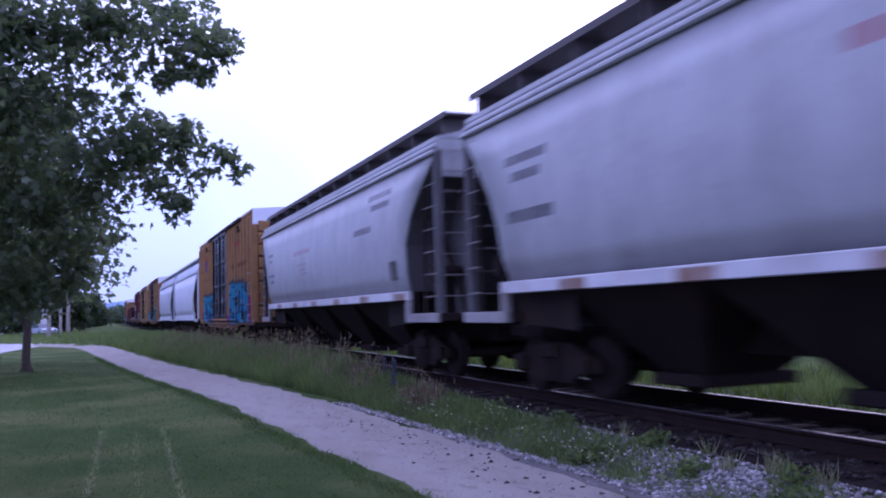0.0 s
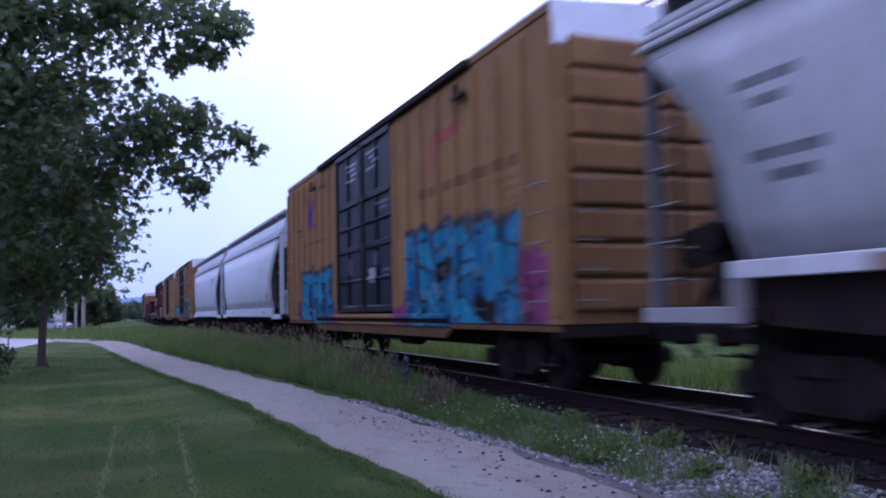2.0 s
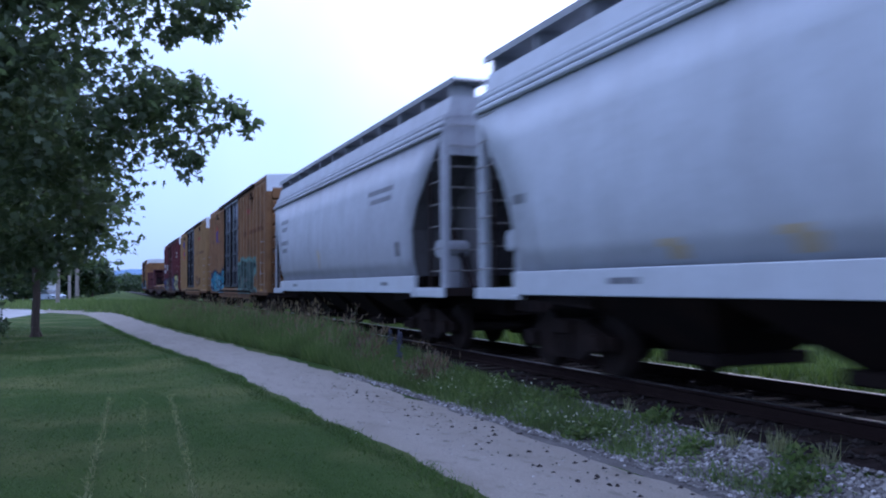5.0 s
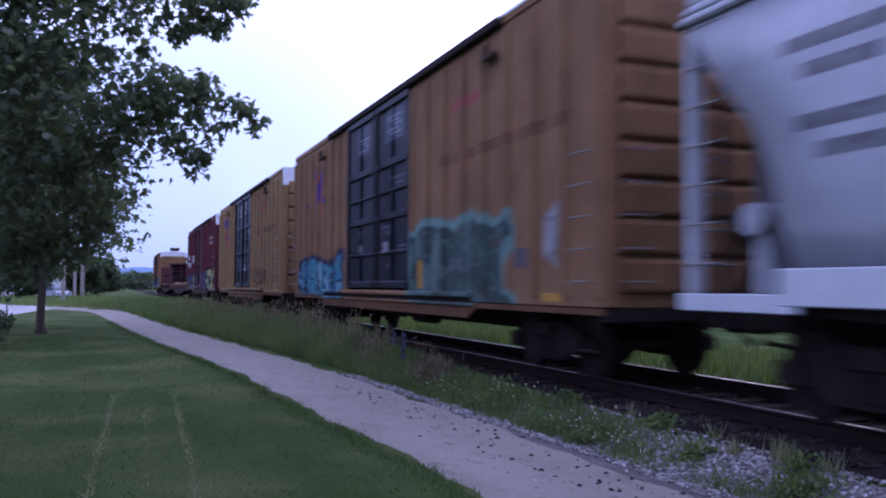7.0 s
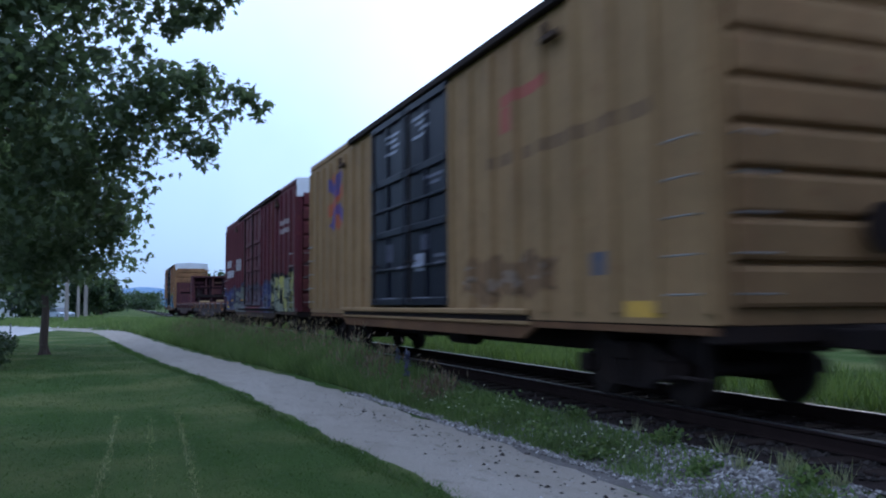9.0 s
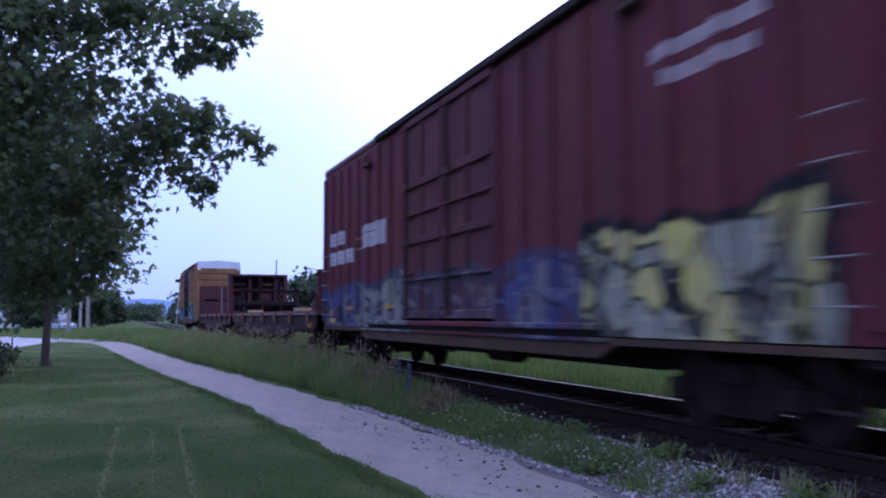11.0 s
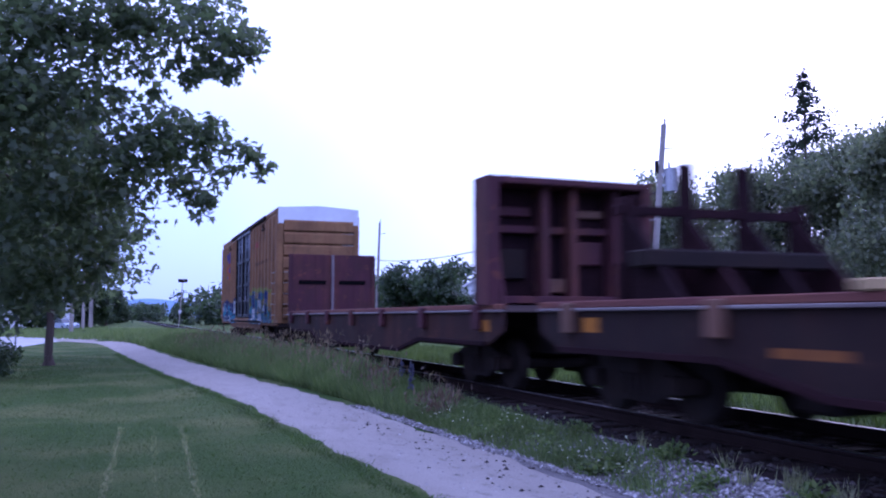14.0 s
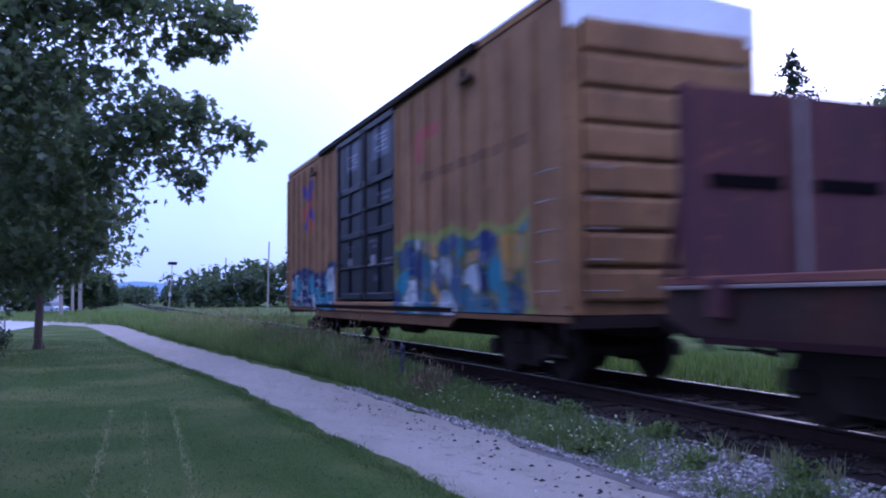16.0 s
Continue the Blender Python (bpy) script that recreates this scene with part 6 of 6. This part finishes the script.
# ---- poles, wires, signal ----
def utility_pole(x, y, h, label, crossarm=False, transformer=False, lean=0.0, r=0.15):
    """A wooden pole that leans by `lean` metres over its height."""
    p = tagged(new("utility_pole"), label, "utility pole", "pole line")

    def at(z):
        return x + lean * z / h

    bm = bmesh.new()
    rod(bm, (at(-0.3), y, -0.3), (at(h), y, h), r, r * 0.68, 12)
    part("pole", bm, POLE_WOOD, p)
    if crossarm:
        bm = bmesh.new()
        rod(bm, (at(h) + 0.03, y, h - 0.12), (at(h) + 0.06, y, h + 0.26), 0.045, 0.035, 8)
        part("insulator", bm, STEEL, p)
        bm = bmesh.new()
        rod(bm, (at(h - 1.1), y, h - 1.12), (at(h - 1.1) + 0.62, y, h - 1.02), 0.022, 0.022, 6)
        part("arm", bm, STEEL, p)
    if transformer:
        zc = h - 2.55
        c = at(zc) + 0.47
        bm = bmesh.new()
        rod(bm, (c, y - 0.12, zc - 0.5), (c, y - 0.12, zc + 0.5), 0.30, 0.30, 18)
        rod(bm, (c, y - 0.12, zc + 0.5), (c, y - 0.12, zc + 0.57), 0.32, 0.22, 18)
        box(bm, at(zc), c - 0.25, y - 0.16, y - 0.06, zc - 0.3, zc - 0.18)
        box(bm, at(zc), c - 0.25, y - 0.16, y - 0.06, zc + 0.18, zc + 0.3)
        can = part("transformer", bm, CAN, p, "pale grey transformer can")
        bm = bmesh.new()
        rod(bm, (c - 0.05, y - 0.12, zc + 0.55), (c - 0.08, y - 0.12, zc + 0.85), 0.05, 0.03, 8)
        part("bushing", bm, STEEL, can)
        zf = h - 1.95
        bm = bmesh.new()
        box(bm, at(zf) - 0.30, at(zf) - 0.17, y - 0.06, y + 0.06, zf - 0.28, zf + 0.28, 0.02)
        box(bm, at(zf) - 0.18, at(zf), y - 0.03, y + 0.03, zf - 0.03, zf + 0.03)
        part("cutout_fuse", bm, STEEL, p)
        bm = bmesh.new()
        rod(bm, (at(5.9), y, 5.9), (at(5.9) - 0.75, y, 5.82), 0.025, 0.025, 6)
        box(bm, at(5.9) - 0.95, at(5.9) - 0.55, y - 0.07, y + 0.07, 5.76, 5.88, 0.03)
        part("bracket_arm", bm, CAN, p)
    return p


CAN = plain("grey_enamel", (0.42, 0.43, 0.46), 0.5, 0.1, 3, 0.1)
utility_pole(21.50, 31.2, 10.2, "weathered wooden utility pole with a grey transformer can", True, True, 1.06, 0.17)
utility_pole(22.3, 76.0, 10.5, "leaning weathered wooden utility pole", True, False, 0.35)
for y in (130.0, 182.0, 242.0):
    utility_pole(22.4, y, 10.4, "weathered wooden utility pole among far trees", False, False, 0.2)
for y, h in ((88.0, 8.5), (114.0, 8.5), (139.0, 8.5), (147.0, 8.3)):
    utility_pole(-4.4, y, h, "pale wooden utility pole by the yard", False, False, 0.0, 0.20)
WIRE = plain("black_cable", (0.02, 0.02, 0.022), 0.6, 0, 5, 0.1)
POLES = [(22.2, 31.2), (22.55, 76.0), (22.5, 130.0), (22.5, 182.0)]
for za, zb, sag, r in ((7.15, 6.9, 1.0, 0.03), (6.1, 6.0, 0.9, 0.02)):
    for (xa, ya), (xb, yb) in zip(POLES, POLES[1:]):
        bm = bmesh.new()
        pts = [Vector((xa + (xb - xa) * f, ya + (yb - ya) * f, za + (zb - za) * f - 4 * sag * f * (1 - f))) for f in np.linspace(0, 1, 15)]
        rings = [[bm.verts.new(p + Vector((r * math.cos(k * 1.2566), 0, r * math.sin(k * 1.2566)))) for k in range(5)] for p in pts]
        for p, q in zip(rings, rings[1:]):
            for k in range(5):
                bm.faces.new((p[k], p[(k + 1) % 5], q[(k + 1) % 5], q[k]))
        tagged(link("overhead_wire", bm, WIRE), "black overhead cable strung between poles", "cable", "overhead wires")

signal = tagged(new("signal_mast"), "slim mast with a dark wide lamp head by the line", "signal mast")
bm = bmesh.new()
rod(bm, (9.2, 150, 0), (9.7, 150, 7.6), 0.09, 0.07, 8)
part("mast", bm, POLE_WOOD, signal)
bm = bmesh.new()
box(bm, 8.95, 10.5, 149.7, 150.3, 7.5, 8.05, 0.1)
part("lamp_head", bm, STEEL, signal)
bm = bmesh.new()
box(bm, 9.1, 9.6, 149.85, 149.9, 2.2, 2.8, 0.02)
part("sign_plate", bm, CAN, signal)

post = tagged(new("marker_post"), "thin grey steel post at the yard's edge", "post")
bm = bmesh.new()
rod(bm, (-4.0, 38.5, -0.2), (-4.0, 38.5, 0.9), 0.035, 0.035, 10)
part("tube", bm, CAN, post)
bm = bmesh.new()
rod(bm, (-4.0, 38.5, 0.9), (-4.0, 38.5, 0.94), 0.042, 0.02, 10)
part("cap", bm, STEEL, post)

# ---- houses beyond the line, a house and a car by the yard ----
SIDING = plain("pale_house_siding", (0.62, 0.63, 0.66), 0.7, 0, 2, 0.06, (0.5, 0.5, 0.52), (0.1, 0.1, 6))
SHINGLE = plain("grey_shingles", (0.13, 0.12, 0.13), 0.9, 0, 4, 0.3, (0.09, 0.085, 0.09))
GLASS = plain("dark_window_glass", (0.03, 0.035, 0.045), 0.08, 0, 1, 0.1, spec=0.6)


def house(x, y, turn, w, d, wall_h, ridge_h, label, wall_mat=SIDING):
    """A gabled house; the gable faces the line."""
    h = tagged(new("house"), label, "house")
    h.matrix_basis = pose(x, y, 0, 0, 0, turn)
    bm = bmesh.new()
    slab(bm, [Vector((-w / 2, 0, -0.2)), Vector((w / 2, 0, -0.2)), Vector((w / 2, 0, wall_h)), Vector((0, 0, ridge_h)), Vector((-w / 2, 0, wall_h))], (0, d, 0))
    part("wall", bm, wall_mat, h)
    for s in (-1, 1):
        bm = bmesh.new()
        k = (ridge_h - wall_h) / (w / 2)
        pts = [Vector((0, -0.4, ridge_h + 0.03)), Vector((s * (w / 2 + 0.5), -0.4, wall_h - 0.5 * k + 0.03)), Vector((s * (w / 2 + 0.5), d + 0.4, wall_h - 0.5 * k + 0.03)), Vector((0, d + 0.4, ridge_h + 0.03))]
        slab(bm, pts, (0, 0, 0.14))
        part("roof", bm, SHINGLE, h)
        bm = bmesh.new()
        slab(bm, [pts[0] - Vector((0, 0.03, 0.12)), pts[1] - Vector((0, 0.03, 0.12)), pts[1] + Vector((0, -0.03, 0.12)), pts[0] + Vector((0, -0.03, 0.12))], (0, 0.028, 0))
        part("bargeboard", bm, SIDING, h)
    for a in (-w * 0.25, w * 0.25):
        for z in (1.0, wall_h - 1.5) if wall_h > 4 else (1.1,):
            bm = bmesh.new()
            box(bm, a - 0.62, a + 0.62, -0.06, 0.02, z - 0.08, z + 1.28, 0.01)
            win = part("window", bm, SIDING, h)
            bm = bmesh.new()
            box(bm, a - 0.53, a + 0.53, -0.075, -0.055, z, z + 1.2)
            part("pane", bm, GLASS, win)
    bm = bmesh.new()
    box(bm, w * 0.2 - 0.3, w * 0.2 + 0.3, d * 0.55, d * 0.55 + 0.6, wall_h, ridge_h + 0.7)
    part("chimney", bm, SHINGLE, h)
    return h


house(38.5, 89, -30, 6.5, 10, 4.2, 6.1, "pale gabled house with a grey shingle roof")
house(43.5, 80, -34, 9.0, 11, 4.0, 6.3, "white gabled house with a grey shingle roof behind trees")
house(-11.0, 128, 4, 9.0, 8, 3.4, 6.0, "pale house half hidden behind dark trees", SIDING)


def parked_car(x, y, turn):
    """A saloon car: body with wheel arches, glazed cabin, lamps, wheels."""
    c = tagged(new("parked_car"), "pale silver-blue car parked by the yard", "car")
    c.matrix_basis = pose(x, y, 0.0, 0, 0, turn)
    paint = plain("silver_blue_car_paint", (0.42, 0.47, 0.56), 0.3, 0.3, 2, 0.06)
    bm = bmesh.new()
    slab(bm, [Vector((-0.86, a, b)) for a, b in ((-2.15, 0.35), (-2.2, 0.62), (-2.0, 0.82), (-1.0, 0.92), (1.3, 0.95), (2.1, 0.9), (2.2, 0.6), (2.15, 0.33))], (1.72, 0, 0))
    body = part("body", bm, paint, c)
    bm = bmesh.new()
    slab(bm, [Vector((-0.72, a, b)) for a, b in ((-1.1, 0.9), (-0.35, 1.40), (0.9, 1.42), (1.7, 0.93))], (1.44, 0, 0))
    part("cabin", bm, GLASS, c)
    block("roof_panel", (-0.70, 0.70, -0.30, 0.85, 1.40, 1.45), paint, c, "", 0.02)
    for s in (-1, 1):
        for a in (-1.35, 1.35):
            bm = bmesh.new()
            rod(bm, (s * 0.72, a, 0.31), (s * 0.9, a, 0.31), 0.31, 0.31, 18)
            w = part("wheel", bm, STEEL, c)
            bm = bmesh.new()
            rod(bm, (s * 0.88, a, 0.31), (s * 0.91, a, 0.31), 0.19, 0.17, 14)
            part("rim", bm, CAN, w)
        bm = bmesh.new()
        box(bm, s * 0.62 - 0.16, s * 0.62 + 0.16, -2.22, -2.1, 0.58, 0.72, 0.03)
        part("headlight", bm, GLASS, c)
    return c


parked_car(-6.3, 112, 25)


# ---- ties, nearest first ----
bm = bmesh.new()
box(bm, -1.28, 1.28, -0.115, 0.115, -0.34, -0.168, 0.012)
bmesh.ops.recalc_face_normals(bm, faces=bm.faces)
TIE_MESH = bpy.data.meshes.new("tie")
bm.to_mesh(TIE_MESH)
bm.free()
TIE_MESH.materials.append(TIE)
rng = random.Random(4)
for i in range(260):
    share("tie", TIE_MESH, track, pose(rng.uniform(-0.05, 0.05), 2.0 + i * 0.54 + rng.uniform(-0.03, 0.03), rng.uniform(-0.01, 0.004), 0, 0, rng.uniform(-1.5, 1.5)))


# ---- the train rolls by, and the wind lifts the maple's boughs ----
HINGE = (-2.0, 9.2, 3.4)
# seconds, metres by which the tips have risen
GUSTS = [(0, 0.0), (1, 0.06), (2, 0.16), (3, 0.24), (4, 0.19), (5.2, 0.14), (6.3, 0.13), (7, 0.16), (8, 0.29), (9, 0.50), (9.6, 0.46), (10.8, 0.24), (12, 0.09), (13, 0.10), (14, 0.03), (15.5, 0.09), (16, 0.06)]


def motions():
    back = pose(-HINGE[0], -HINGE[1], -HINGE[2])
    walk(SWAYING, [(t, pose(*HINGE, 0, -math.degrees(rise / 3.3), 0) @ back) for t, rise in GUSTS])
    for car, s0 in TRAIN:
        walk(car, [(t, pose(TRACK_X, s0 - gone(t), RAIL_Z)) for t in range(17)])
    for k, made in WHEELS.items():
        walk(made[0], [(i * 0.05, pose(0, k, 0.425, math.degrees(gone(i * 0.05) / 0.42))) for i in range(321)])
        for w in made[1:]:
            w.rotation_mode = "QUATERNION"
            w.animation_data_create()
            w.animation_data.action = made[0].animation_data.action
            w.animation_data.action_slot = made[0].animation_data.action_slot


motions()
